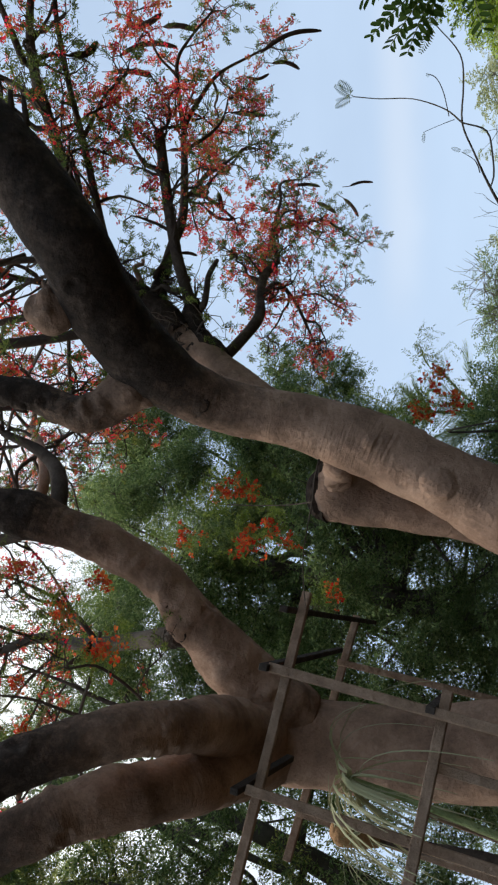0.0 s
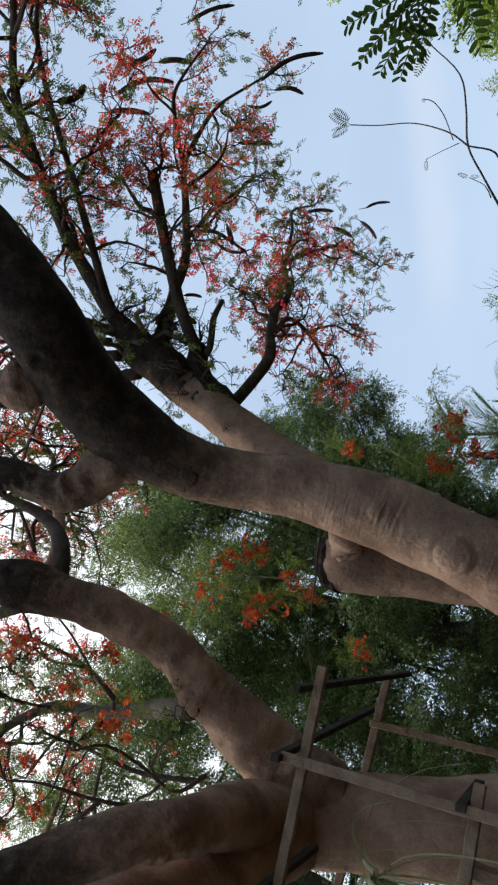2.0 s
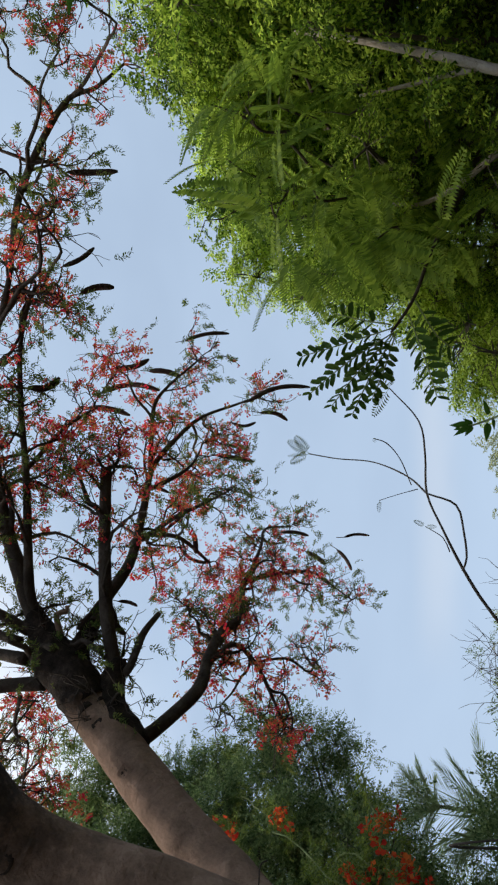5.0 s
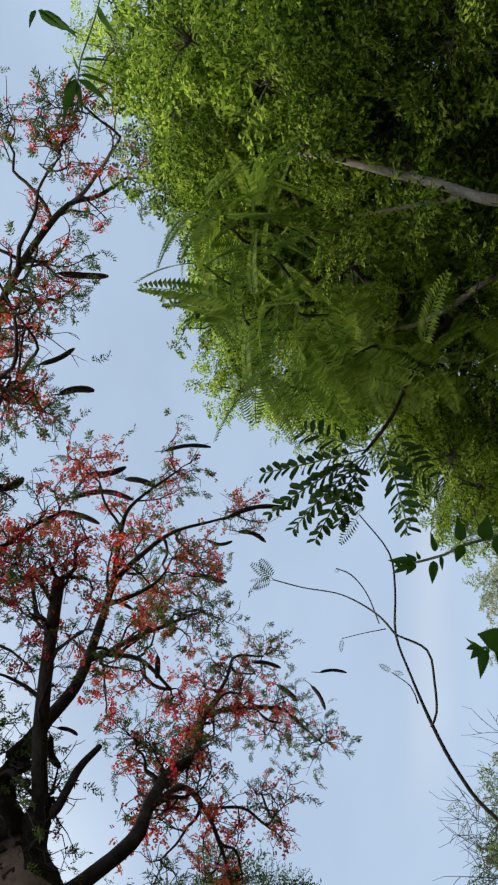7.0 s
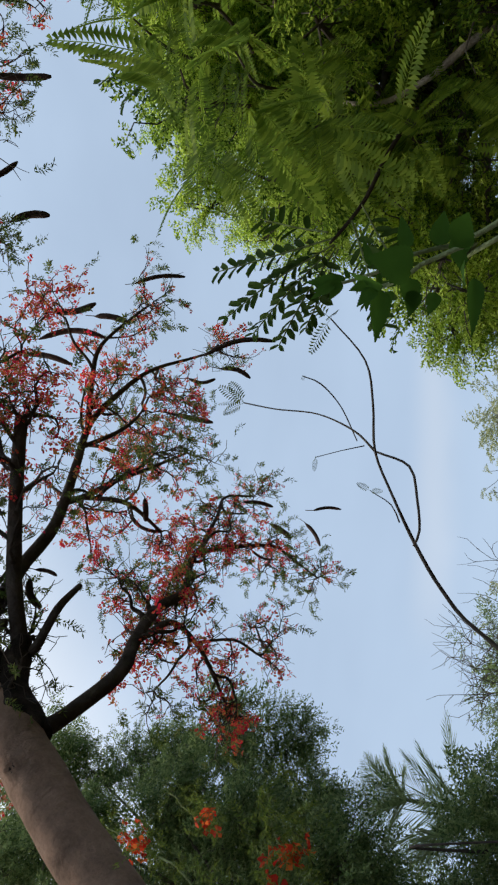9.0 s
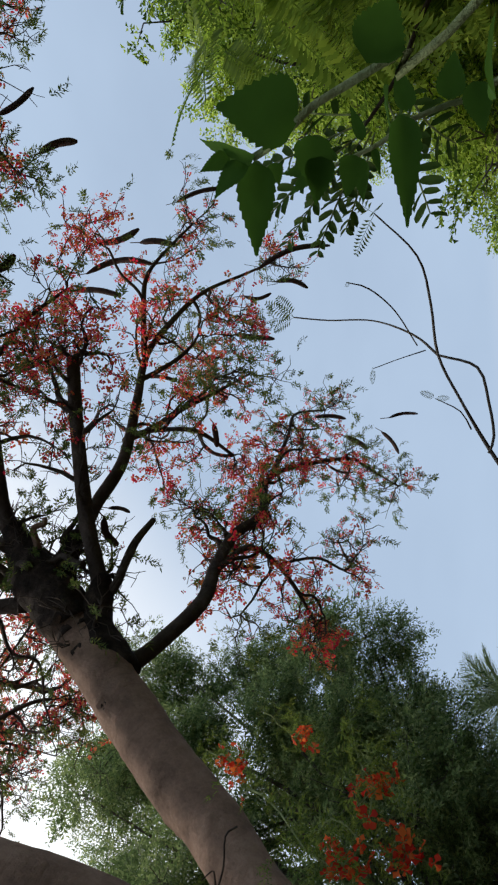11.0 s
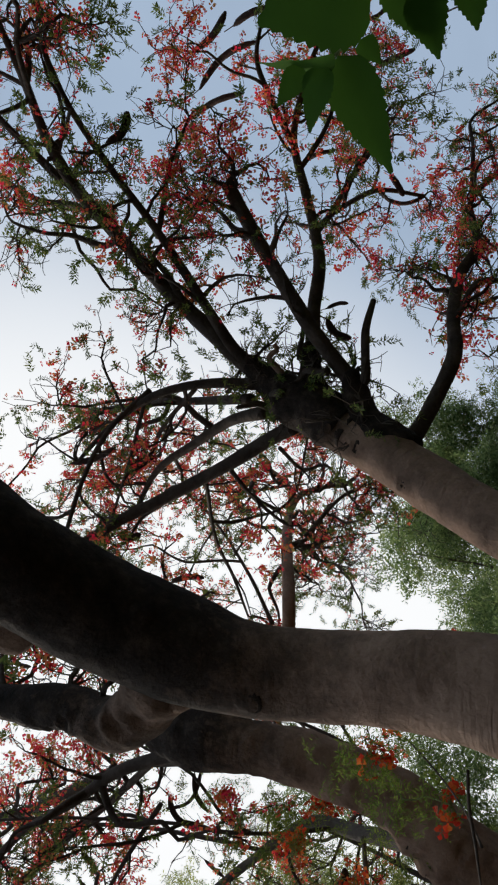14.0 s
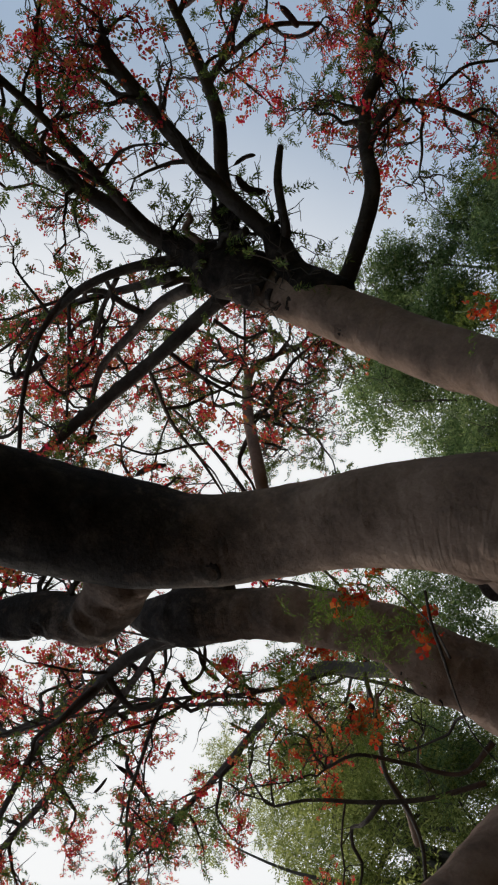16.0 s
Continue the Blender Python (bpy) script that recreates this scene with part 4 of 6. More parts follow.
    for pts in ([(-0.038, 2.94, 2.828, 0.005), (-0.114, 2.923, 2.832, 0.006), (-0.191, 2.911, 2.826, 0.006), (-0.328, 2.906, 2.835, 0.003), (-0.446, 2.928, 2.849, 0.003), (-0.591, 2.985, 2.854, 0.003), (-0.695, 3.042, 2.856, 0.002)], [(-0.216, 2.936, 2.834, 0.005), (-0.255, 3.077, 3.012, 0.004), (-0.294, 3.239, 3.262, 0.004), (-0.327, 3.39, 3.532, 0.004)]):
        limb("vine", root, [(x, y, z, r * 0.7) for x, y, z, r in pts], BARK_TWIG, 5, 0.05, 0.02, "thin hanging vine")
    for pts in ([(0.226, 3.732, 3, 0.003), (0.207, 3.675, 2.995, 0.003), (0.129, 3.679, 2.987, 0.003), (0.049, 3.676, 2.994, 0.004), (-0.044, 3.725, 3.012, 0.007)], [(0.057, 3.676, 2.994, 0.003), (0.102, 3.669, 3.006, 0.003), (0.111, 3.665, 3.014, 0.002), (0.081, 3.653, 3.036, 0.002)]):
        limb("twig", root, pts, BARK_TWIG, 6, 0.1, 0.02, "small bare hooked twig")
    limb("cut_branch", root, [(0.834, 4.374, 4.45, 0.047), (0.951, 4.327, 4.483, 0.042), (1.174, 4.239, 4.537, 0.039), (1.495, 4.13, 4.577, 0.037), (1.761, 4.034, 4.591, 0.034), (1.928, 3.993, 4.612, 0.033)], BARK_TWIG, 14, 0.1, 0.04, "upright branch cut off at the top")
    limb("cut_branch", root, [(0.834, 4.374, 4.45, 0.032), (0.882, 4.379, 4.386, 0.025), (0.969, 4.407, 4.388, 0.022), (1.118, 4.519, 4.454, 0.02), (1.257, 4.629, 4.468, 0.016)], BARK_TWIG, 10, 0.1, 0.03, "short cut branch stub")
    crown.grow([(0.834, 4.374, 4.45, 0.047), (0.951, 4.327, 4.483, 0.042), (1.174, 4.239, 4.537, 0.039), (1.495, 4.13, 4.577, 0.037), (1.761, 4.034, 4.591, 0.034), (1.928, 3.993, 4.612, 0.033)], 0.3, 16, (0.2, 0.6), 0.5, 0.4)
    crown.grow([(0.276, 2.665, 3.51, 0.107), (0.104, 2.59, 3.651, 0.079), (0.045, 2.544, 3.738, 0.088), (0.055, 2.501, 3.82, 0.075), (0.099, 2.445, 3.923, 0.059), (0.119, 2.348, 4.107, 0.052), (0.131, 2.212, 4.418, 0.048), (0.089, 2.044, 4.845, 0.04)], 0.5, 10, (0.3, 0.7))
    crown.grow([(0.276, 2.665, 3.51, 0.107), (0.104, 2.59, 3.651, 0.079), (0.045, 2.544, 3.738, 0.088), (0.055, 2.501, 3.82, 0.075), (0.099, 2.445, 3.923, 0.059), (0.119, 2.348, 4.107, 0.052), (0.131, 2.212, 4.418, 0.048), (0.089, 2.044, 4.845, 0.04)], 0.12, 9, (0.12, 0.4), -0.3, 0.35, extra=0)
    crown.parts(root)
    for k, (a, b, w) in enumerate(PODS_HIGH + PODS_MIDDLE + PODS_LOW):
        seed_pod(root, a, b, w * 1.2, 100 + k)
    for k, (at, reach, n) in enumerate(SPRAYS_ONE):
        flower_cluster(root, at, reach, n, 200 + k)
    return root


def build_second_flame_tree():
    base = (-1.35, 4.75, 0.0)
    root = thing("flame_tree", base, "old flame tree with a thick trunk dividing into heavy limbs", "tree", "flame trees")
    T = [(-1.529, 4.517, 2.077, 0.276), (-1.601, 4.479, 2.37, 0.276), (-1.667, 4.386, 2.71, 0.26), (-1.69, 4.264, 3.051, 0.248), (-1.696, 4.142, 3.336, 0.25), (-1.683, 4.038, 3.53, 0.22)]
    low = [(-1.33, 4.78, -0.15, 0.5), (-1.35, 4.75, 0.2, 0.38), (-1.4, 4.68, 0.9, 0.31), (-1.46, 4.6, 1.6, 0.29), (-1.53, 4.52, 2.1, 0.276)]
    limb("trunk", root, low + T[1:], BARK, 40, 0.06, 0.04)
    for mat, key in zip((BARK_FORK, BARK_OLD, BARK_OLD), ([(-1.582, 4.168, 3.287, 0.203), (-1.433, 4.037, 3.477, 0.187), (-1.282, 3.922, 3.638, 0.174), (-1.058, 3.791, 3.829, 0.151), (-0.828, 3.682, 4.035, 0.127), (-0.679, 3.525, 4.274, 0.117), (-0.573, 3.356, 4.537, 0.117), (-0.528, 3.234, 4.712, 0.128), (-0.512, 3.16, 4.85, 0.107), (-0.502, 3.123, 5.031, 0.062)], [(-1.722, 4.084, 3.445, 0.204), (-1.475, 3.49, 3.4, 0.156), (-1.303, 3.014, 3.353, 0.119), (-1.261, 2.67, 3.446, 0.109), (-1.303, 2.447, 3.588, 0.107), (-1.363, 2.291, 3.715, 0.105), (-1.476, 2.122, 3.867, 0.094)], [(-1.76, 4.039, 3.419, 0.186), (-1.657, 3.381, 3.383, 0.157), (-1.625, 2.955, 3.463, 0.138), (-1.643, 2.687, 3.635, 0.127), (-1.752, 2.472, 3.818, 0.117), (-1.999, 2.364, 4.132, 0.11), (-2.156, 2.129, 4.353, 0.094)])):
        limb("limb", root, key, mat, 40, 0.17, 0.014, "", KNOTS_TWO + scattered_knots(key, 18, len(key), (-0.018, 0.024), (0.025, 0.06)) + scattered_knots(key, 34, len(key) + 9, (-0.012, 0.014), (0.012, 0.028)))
        knot_eyes(root, key, KNOTS_TWO[:2] + KNOTS_TWO[4:])
    crown = Crown(11)

    def bough(pts, first, density, bloom=0.38, extra=1.1, mat=BARK_TWIG):
        limb("branch", root, pts, mat, 12, 0.12, 0.04)
        crown.grow(pts, first, density * 0.72, bloom=bloom, leaf=0.34, extra=extra)

    collar = [(-1.13, 3.83, 3.87, 0.075), (-1.18, 3.87, 4.0, 0.078), (-1.2, 3.895, 4.06, 0.06)]
    limb("collar", root, collar, BARK_DARK, 28, 0.4, 0.01, "dark knotty collar round a branch", scattered_knots(collar, 14, 8, (-0.03, 0.03), (0.02, 0.04)))
    bough([(-1.17, 3.858, 3.98, 0.063), (-1.335, 4.034, 4.426, 0.054), (-1.454, 4.069, 4.858, 0.042), (-1.495, 4.01, 5.246, 0.034), (-1.832, 3.829, 5.751, 0.027), (-2.292, 3.592, 6.365, 0.024), (-2.656, 3.375, 6.882, 0.02), (-3.067, 3.152, 7.413, 0.015)], 0.5, 10, mat=BARK_FAR)
    bough([(-0.522, 3.347, 4.553, 0.052), (-0.395, 3.409, 4.604, 0.05), (-0.272, 3.49, 4.728, 0.042), (-0.178, 3.533, 4.924, 0.033), (-0.102, 3.528, 5.21, 0.024)], 0.3, 11)
    bough([(-0.573, 3.356, 4.537, 0.037), (-0.82, 3.367, 5.236, 0.033), (-0.998, 3.329, 5.861, 0.032), (-1.283, 3.174, 6.596, 0.034), (-1.607, 2.945, 7.415, 0.03), (-1.779, 2.685, 8.18, 0.025)], 0.2, 10)
    bough([(-0.865, 3.363, 5.52, 0.022), (-1.276, 3.293, 6.206, 0.025), (-1.632, 3.134, 6.782, 0.027), (-2.193, 2.838, 7.616, 0.028), (-2.956, 2.33, 8.848, 0.025)], 0.1, 10)
    bough([(-1.6, 3.955, 5.4, 0.014), (-1.83, 4.04, 5.599, 0.014), (-1.853, 3.852, 6.262, 0.016), (-1.887, 3.589, 7.034, 0.015), (-2.02, 3.109, 8.213, 0.014), (-2.098, 2.807, 9.058, 0.013)], 0, 9)
    bough([(-0.712, 4.53, 5.817, 0.045), (-0.441, 4.669, 5.888, 0.044), (-0.205, 5.107, 6.393, 0.043), (-0.091, 5.654, 7.026, 0.039), (0.014, 5.997, 7.212, 0.028), (-0.009, 6.464, 7.166, 0.019)], 0.25, 4, 0.3, 4.5, BARK)
    bough([(-0.114, 5.649, 7.036, 0.029), (0.102, 5.849, 7.215, 0.025), (0.388, 5.901, 7.671, 0.016)], 0.2, 5, 0.3, 4.5, BARK)
    bough([(-1.554, 3.919, 3.921, 0.015), (-1.598, 3.735, 3.99, 0.011), (-1.43, 3.558, 4.101, 0.01), (-1.322, 3.43, 4.232, 0.008), (-1.338, 3.316, 4.335, 0.006)], 0.3, 6)
    bough([(-1.701, 3.814, 3.952, 0.013), (-1.673, 3.605, 4.125, 0.011), (-1.626, 3.441, 4.322, 0.01), (-1.545, 3.278, 4.518, 0.008), (-1.521, 3.15, 4.647, 0.006)], 0.3, 6)
    # the dark spreading branches beyond the side limb
    bough([(-0.596, 3.203, 4.810, 0.034), (-0.691, 3.003, 5.163, 0.030), (-0.862, 2.837, 5.476, 0.025), (-1.053, 2.601, 5.830, 0.021), (-1.425, 2.278, 6.199, 0.016), (-1.788, 1.980, 6.554, 0.012)], 0.15, 6, 0.36, 1.6)
    bough([(-1.47, 4.03, 5.05, 0.012), (-1.38, 3.75, 5.12, 0.011), (-1.255, 3.462, 5.217, 0.011), (-1.208, 3.309, 5.451, 0.010), (-1.098, 2.876, 5.883, 0.009), (-1.052, 2.496, 6.265, 0.007), (-1.011, 2.178, 6.606, 0.006)], 0.15, 6, 0.36, 1.6)
    bough([(-0.968, 3.179, 5.227, 0.013), (-1.328, 2.981, 5.516, 0.011), (-1.705, 2.807, 5.786, 0.008), (-2.184, 2.678, 6.003, 0.006)], 0.15, 6, 0.36, 1.6)
    bough([(-0.185, 5.266, 6.355, 0.020), (0.019, 5.669, 6.321, 0.014), (0.062, 6.023, 6.281, 0.008)], 0.15, 6, 0.36, 1.6)
    bough([(-0.625, 4.613, 6.072, 0.016), (-0.294, 4.716, 6.406, 0.013), (0.111, 4.754, 6.801, 0.009), (0.511, 4.677, 7.271, 0.006)], 0.15, 6, 0.36, 1.6)
    limb("vine", root, [(-1.275, 3.881, 4.572, 0.013), (-1.542, 3.809, 4.556, 0.012), (-1.786, 3.730, 4.551, 0.011), (-2.027, 3.727, 4.496, 0.011), (-2.188, 3.700, 4.476, 0.010), (-2.371, 3.628, 4.481, 0.009)], BARK_FAR, 7, 0.1, 0.03, "hanging woody vine")
    bough([(-1.636, 4.643, 5.140, 0.022), (-1.403, 4.613, 5.461, 0.018), (-1.289, 4.558, 5.821, 0.013), (-1.234, 4.498, 6.191, 0.009)], 0.1, 6, 0.4, 2.5)
    bough([(-1.765, 4.652, 5.522, 0.018), (-2.009, 4.625, 5.766, 0.013), (-2.347, 4.597, 6.010, 0.008)], 0.1, 6, 0.4, 2.5)
    bough([(-1.433, 4.610, 5.399, 0.012), (-1.200, 4.667, 5.701, 0.009), (-0.995, 4.697, 6.050, 0.006)], 0.1, 6, 0.4, 2.5)
    bough([(-1.946, 4.592, 4.429, 0.020), (-1.969, 4.505, 4.844, 0.017), (-1.888, 4.426, 5.247, 0.013), (-1.838, 4.359, 5.628, 0.010)], 0.1, 6, 0.4, 2.5)
    bough([(-0.205, 5.107, 6.393, 0.018), (-0.36, 5.6, 6.75, 0.014), (-0.45, 6.17, 7.1, 0.01), (-0.53, 6.6, 7.0, 0.006)], 0.1, 8, 0.1, 3.5)
    bough([(-0.3, 5.45, 6.65, 0.012), (-0.55, 5.8, 6.95, 0.009), (-0.7, 6.15, 7.2, 0.006)], 0.1, 9, 0.1, 3.5)
    for pts in [(T2_TIPS[0]), (T2_TIPS[1])]:
        limb("branch", root, pts, BARK_TWIG, 10, 0.12, 0.05)
        crown.grow(pts, 0.1, 8)
    limb("branch", root, [(-2.023, 4.458, 5.399, 0.011), (-2.318, 4.414, 5.482, 0.017), (-2.624, 4.372, 5.562, 0.019), (-2.945, 4.387, 5.533, 0.023), (-3.261, 4.37, 5.565, 0.027)], BARK, 8, 0.1, 0.05, "bare grey hanging branch")
    crown.parts(root)
    for k, (a, b, w) in enumerate(PODS_TWO):
        seed_pod(root, a, b, w, 300 + k)
    for k, (at, reach, n) in enumerate(SPRAYS_TWO):
        flower_cluster(root, at, reach, n, 400 + k)
    return root


# burls and knots: place, height, width; wrinkle patches: place, reach, depth
BURLS_A = [((-0.090, 3.044, 2.355), 0.022, 0.068), ((0.064, 3.045, 2.408), 0.02, 0.028), ((0.066, 3.020, 2.400), -0.012, 0.02), ((-0.053, 2.975, 2.650), -0.012, 0.03), ((0.116, 2.658, 3.247), -0.015, 0.035), ((0.062, 2.731, 3.110), 0.008, 0.02), ((0.170, 2.694, 2.903), -0.01, 0.03), ((0.506, 2.189, 3.575), -0.02, 0.05), ((0.423, 2.154, 3.640), 0.03, 0.06)]
WRINKLES_A = [((0.038, 3.012, 2.580), 0.075, 0.02), ((-0.133, 3.096, 2.202), 0.05, 0.02), ((0.272, 2.596, 3.142), 0.07, 0.015), ((0.162, 2.677, 3.211), 0.06, 0.015)]
KNOTS_STUB = [((-0.191, 3.035, 2.759), -0.02, 0.03), ((-0.192, 3.145, 2.443), -0.006, 0.012), ((-0.121, 3.036, 2.647), -0.008, 0.03)]
KNOTS_SIDE = [((0.042, 2.441, 3.655), -0.018, 0.03), ((0.157, 2.489, 3.565), -0.016, 0.03), ((0.089, 2.465, 3.610), 0.03, 0.035), ((0.103, 2.413, 3.707), 0.025, 0.03), ((0.073, 2.352, 3.821), 0.02, 0.03), ((0.034, 2.385, 3.761), 0.03, 0.05), ((-0.008, 2.468, 3.604), 0.025, 0.04), ((0.107, 2.433, 3.671), -0.015, 0.03), ((0.085, 2.494, 3.555), -0.014, 0.03), ((0.182, 2.423, 3.689), 0.03, 0.04), ((0.045, 2.456, 3.627), 0.03, 0.04)]
KNOTS_B = [((0.379, 4.122, 4.039), -0.016, 0.03), ((0.567, 4.158, 4.302), -0.016, 0.035), ((0.273, 4.110, 3.839), -0.004, 0.015), ((0.688, 4.204, 4.492), -0.02, 0.04), ((0.641, 4.159, 4.578), 0.02, 0.05)]
KNOTS_TWO = [((-1.092, 3.699, 3.836), -0.02, 0.04), ((-0.964, 3.643, 3.941), -0.012, 0.03), ((-1.387, 3.886, 3.485), -0.012, 0.04), ((-0.858, 3.591, 4.040), -0.01, 0.025), ((-1.738, 3.805, 3.749), -0.03, 0.05), ((-1.686, 3.745, 3.861), 0.03, 0.05), ((-1.086, 3.674, 3.884), -0.012, 0.05), ((-0.510, 3.277, 4.631), 0.015, 0.14)]
HUB_STUBS = [(1.0, 4.12, 4.95), (0.93, 4.2, 4.8), (1.05, 4.3, 4.75), (0.85, 4.3, 4.6), (0.95, 4.25, 4.5), (0.8, 4.2, 4.85), (0.72, 4.35, 4.45), (0.9, 4.1, 4.7)]
T2_TIPS = [
    [(*(-1.476, 2.122, 3.867), 0.11), (-2.1, 1.9, 5.2, 0.08), (-2.5, 1.5, 6.0, 0.05), (-2.9, 1.2, 6.9, 0.025)],
    [(*(-2.156, 2.129, 4.353), 0.1), (-2.6, 2.0, 5.0, 0.08), (-3.2, 1.9, 5.7, 0.05), (-3.9, 1.9, 6.4, 0.025)],
]
PODS_HIGH = [
    ((3.694, 3.306, 5.018), (3.760, 3.452, 4.743), 0.0154),
    ((3.008, 3.412, 4.874), (3.175, 3.480, 4.747), 0.0170),
    ((3.215, 3.898, 5.235), (3.306, 3.997, 5.049), 0.0170),
    ((3.207, 3.272, 5.138), (3.263, 3.361, 4.971), 0.0099),
    ((3.375, 4.790, 4.997), (3.502, 4.938, 4.718), 0.0163),
    ((2.888, 4.664, 5.566), (2.999, 4.868, 5.182), 0.0170),
    ((2.754, 4.638, 5.614), (2.750, 4.791, 5.328), 0.0141),
    ((3.120, 4.683, 5.530), (3.248, 4.798, 5.315), 0.0170),
    ((3.147, 4.813, 5.286), (3.146, 4.929, 5.067), 0.0170),
    ((3.159, 5.401, 4.734), (3.386, 5.620, 4.322), 0.0170),
]
PODS_MIDDLE = [
    ((3.210, 5.674, 4.774), (3.184, 5.784, 4.567), 0.0132),
    ((3.076, 5.574, 4.962), (3.119, 5.665, 4.791), 0.0131),
    ((2.949, 5.916, 5.260), (2.953, 6.056, 4.998), 0.0162),
    ((2.385, 5.302, 5.474), (2.378, 5.407, 5.276), 0.0168),
    ((2.316, 5.418, 5.256), (2.267, 5.501, 5.099), 0.0170),
    ((2.141, 6.039, 5.528), (2.054, 6.170, 5.281), 0.0170),
    ((1.287, 4.527, 4.715), (1.282, 4.583, 4.610), 0.0125),
    ((2.553, 6.744, 4.976), (2.570, 6.859, 4.761), 0.0168),
    ((2.494, 7.091, 4.879), (2.411, 7.183, 4.705), 0.0170),
    ((2.647, 7.456, 4.746), (2.473, 7.535, 4.596), 0.0154),
]
PODS_LOW = [
    ((2.785, 7.478, 4.704), (2.851, 7.590, 4.493), 0.0103),
    ((2.174, 6.815, 4.843), (2.137, 6.914, 4.657), 0.0093),
    ((1.145, 5.395, 4.468), (1.160, 5.465, 4.336), 0.0103),
    ((2.243, 5.955, 5.353), (2.073, 5.982, 5.303), 0.0170),
    ((1.232, 4.521, 4.727), (1.101, 4.573, 4.629), 0.0153),
    ((0.786, 3.427, 5.955), (0.817, 3.574, 5.678), 0.0170),
    ((0.042, 3.591, 5.368), (0.044, 3.688, 5.186), 0.0151),
    ((2.363, 3.705, 5.155), (2.462, 3.780, 5.013), 0.0170),
    ((0.296, 3.596, 5.914), (0.289, 3.667, 5.779), 0.0168),
    ((-0.285, 2.966, 6.544), (-0.375, 3.036, 6.413), 0.0142),
]
PODS_TWO = [
    ((-2.469, 4.154, 7.079), (-2.596, 4.221, 6.952), 0.0170),
    ((-1.337, 3.549, 6.002), (-1.533, 3.611, 5.884), 0.0170),
    ((-1.184, 3.656, 5.800), (-1.424, 3.672, 5.770), 0.0170),
    ((-1.939, 3.260, 7.099), (-2.026, 3.302, 7.019), 0.0170),
    ((-2.158, 3.217, 7.180), (-2.497, 3.283, 7.056), 0.0170),
    ((-2.381, 3.051, 7.493), (-2.266, 3.141, 7.323), 0.0170),
    ((-1.423, 3.603, 4.571), (-1.278, 3.660, 4.464), 0.0170),
    ((-1.152, 3.683, 5.749), (-1.415, 3.530, 6.037), 0.0138),
]
SPRAYS_ONE = [((-0.25, 3.609, 3.54), 0.04, 17), ((-0.557, 4.684, 3.866), 0.030, 11), ((0.439, 3.749, 2.579), 0.034, 12), ((0.302, 3.790, 2.502), 0.044, 14), ((0.239, 3.713, 2.647), 0.030, 11), ((0.204, 4.738, 3.765), 0.055, 16), ((0.316, 5.317, 3.785), 0.038, 13), ((-0.444, 3.305, 3.304), 0.039, 13), ((-0.245, 3.147, 3.379), 0.030, 9)]
SPRAYS_TWO = [((-1.688, 4.803, 5.253), 0.05, 18), ((-0.768, 4.972, 4.710), 0.075, 21), ((-0.693, 4.537, 3.921), 0.054, 16), ((-0.934, 4.670, 3.340), 0.039, 13), ((-0.658, 4.748, 3.747), 0.034, 12), ((-1.225, 3.494, 4.222), 0.057, 17), ((-1.078, 3.452, 4.523), 0.047, 15), ((-0.786, 4.105, 4.403), 0.033, 12), ((-1.335, 3.676, 4.434), 0.045, 15), ((-0.888, 3.544, 4.350), 0.043, 14), ((-2.011, 3.779, 5.568), 0.059, 17), ((-1.874, 3.574, 4.847), 0.031, 12), ((-1.587, 3.544, 4.904), 0.030, 11), ((-1.151, 3.544, 4.626), 0.030, 12), ((-0.854, 3.312, 4.786), 0.030, 11), ((-1.615, 3.748, 5.628), 0.034, 12)]

build_flame_tree()
build_second_flame_tree()


# ---------------------------------------------------------------- green trees
def clump_leaves(heap, twigs, template, centre, radius, n, size, rng, hang=-0.25):
    """Leafy sprays on the short shoots of one uneven clump."""
    centre = np.array(centre, float)
    d = random_dirs(n, rng)
    d[:, 2] = d[:, 2] * 0.8 + 0.12
    rough = np.array([1 + 0.5 * noise.noise(Vector(v * 2.3) + Vector(centre)) for v in d])
    p = centre + d * ((0.1 + 0.75 * rng.random(n)) * rough * radius)[:, None]
    ahead = d + rng.normal(0, 0.35, (n, 3)) + np.array([0, 0, hang])
    heap.scatter_mixed(template, turns_from(ahead, np.tile((0, 0, 1.0), (n, 1)), rng.uniform(*size, n), rng, 0.4), p)
    for k in range(0, n, 4):
        mid = (centre + p[k]) / 2 + rng.normal(0, 0.06 * radius, 3)
        end = p[k] + ahead[k] / np.linalg.norm(ahead[k]) * size[0] * 0.8
        twigs.tube(np.array([(*centre, 0.007), (*mid, 0.005), (*p[k], 0.0035), (*end, 0.002)]), 3)


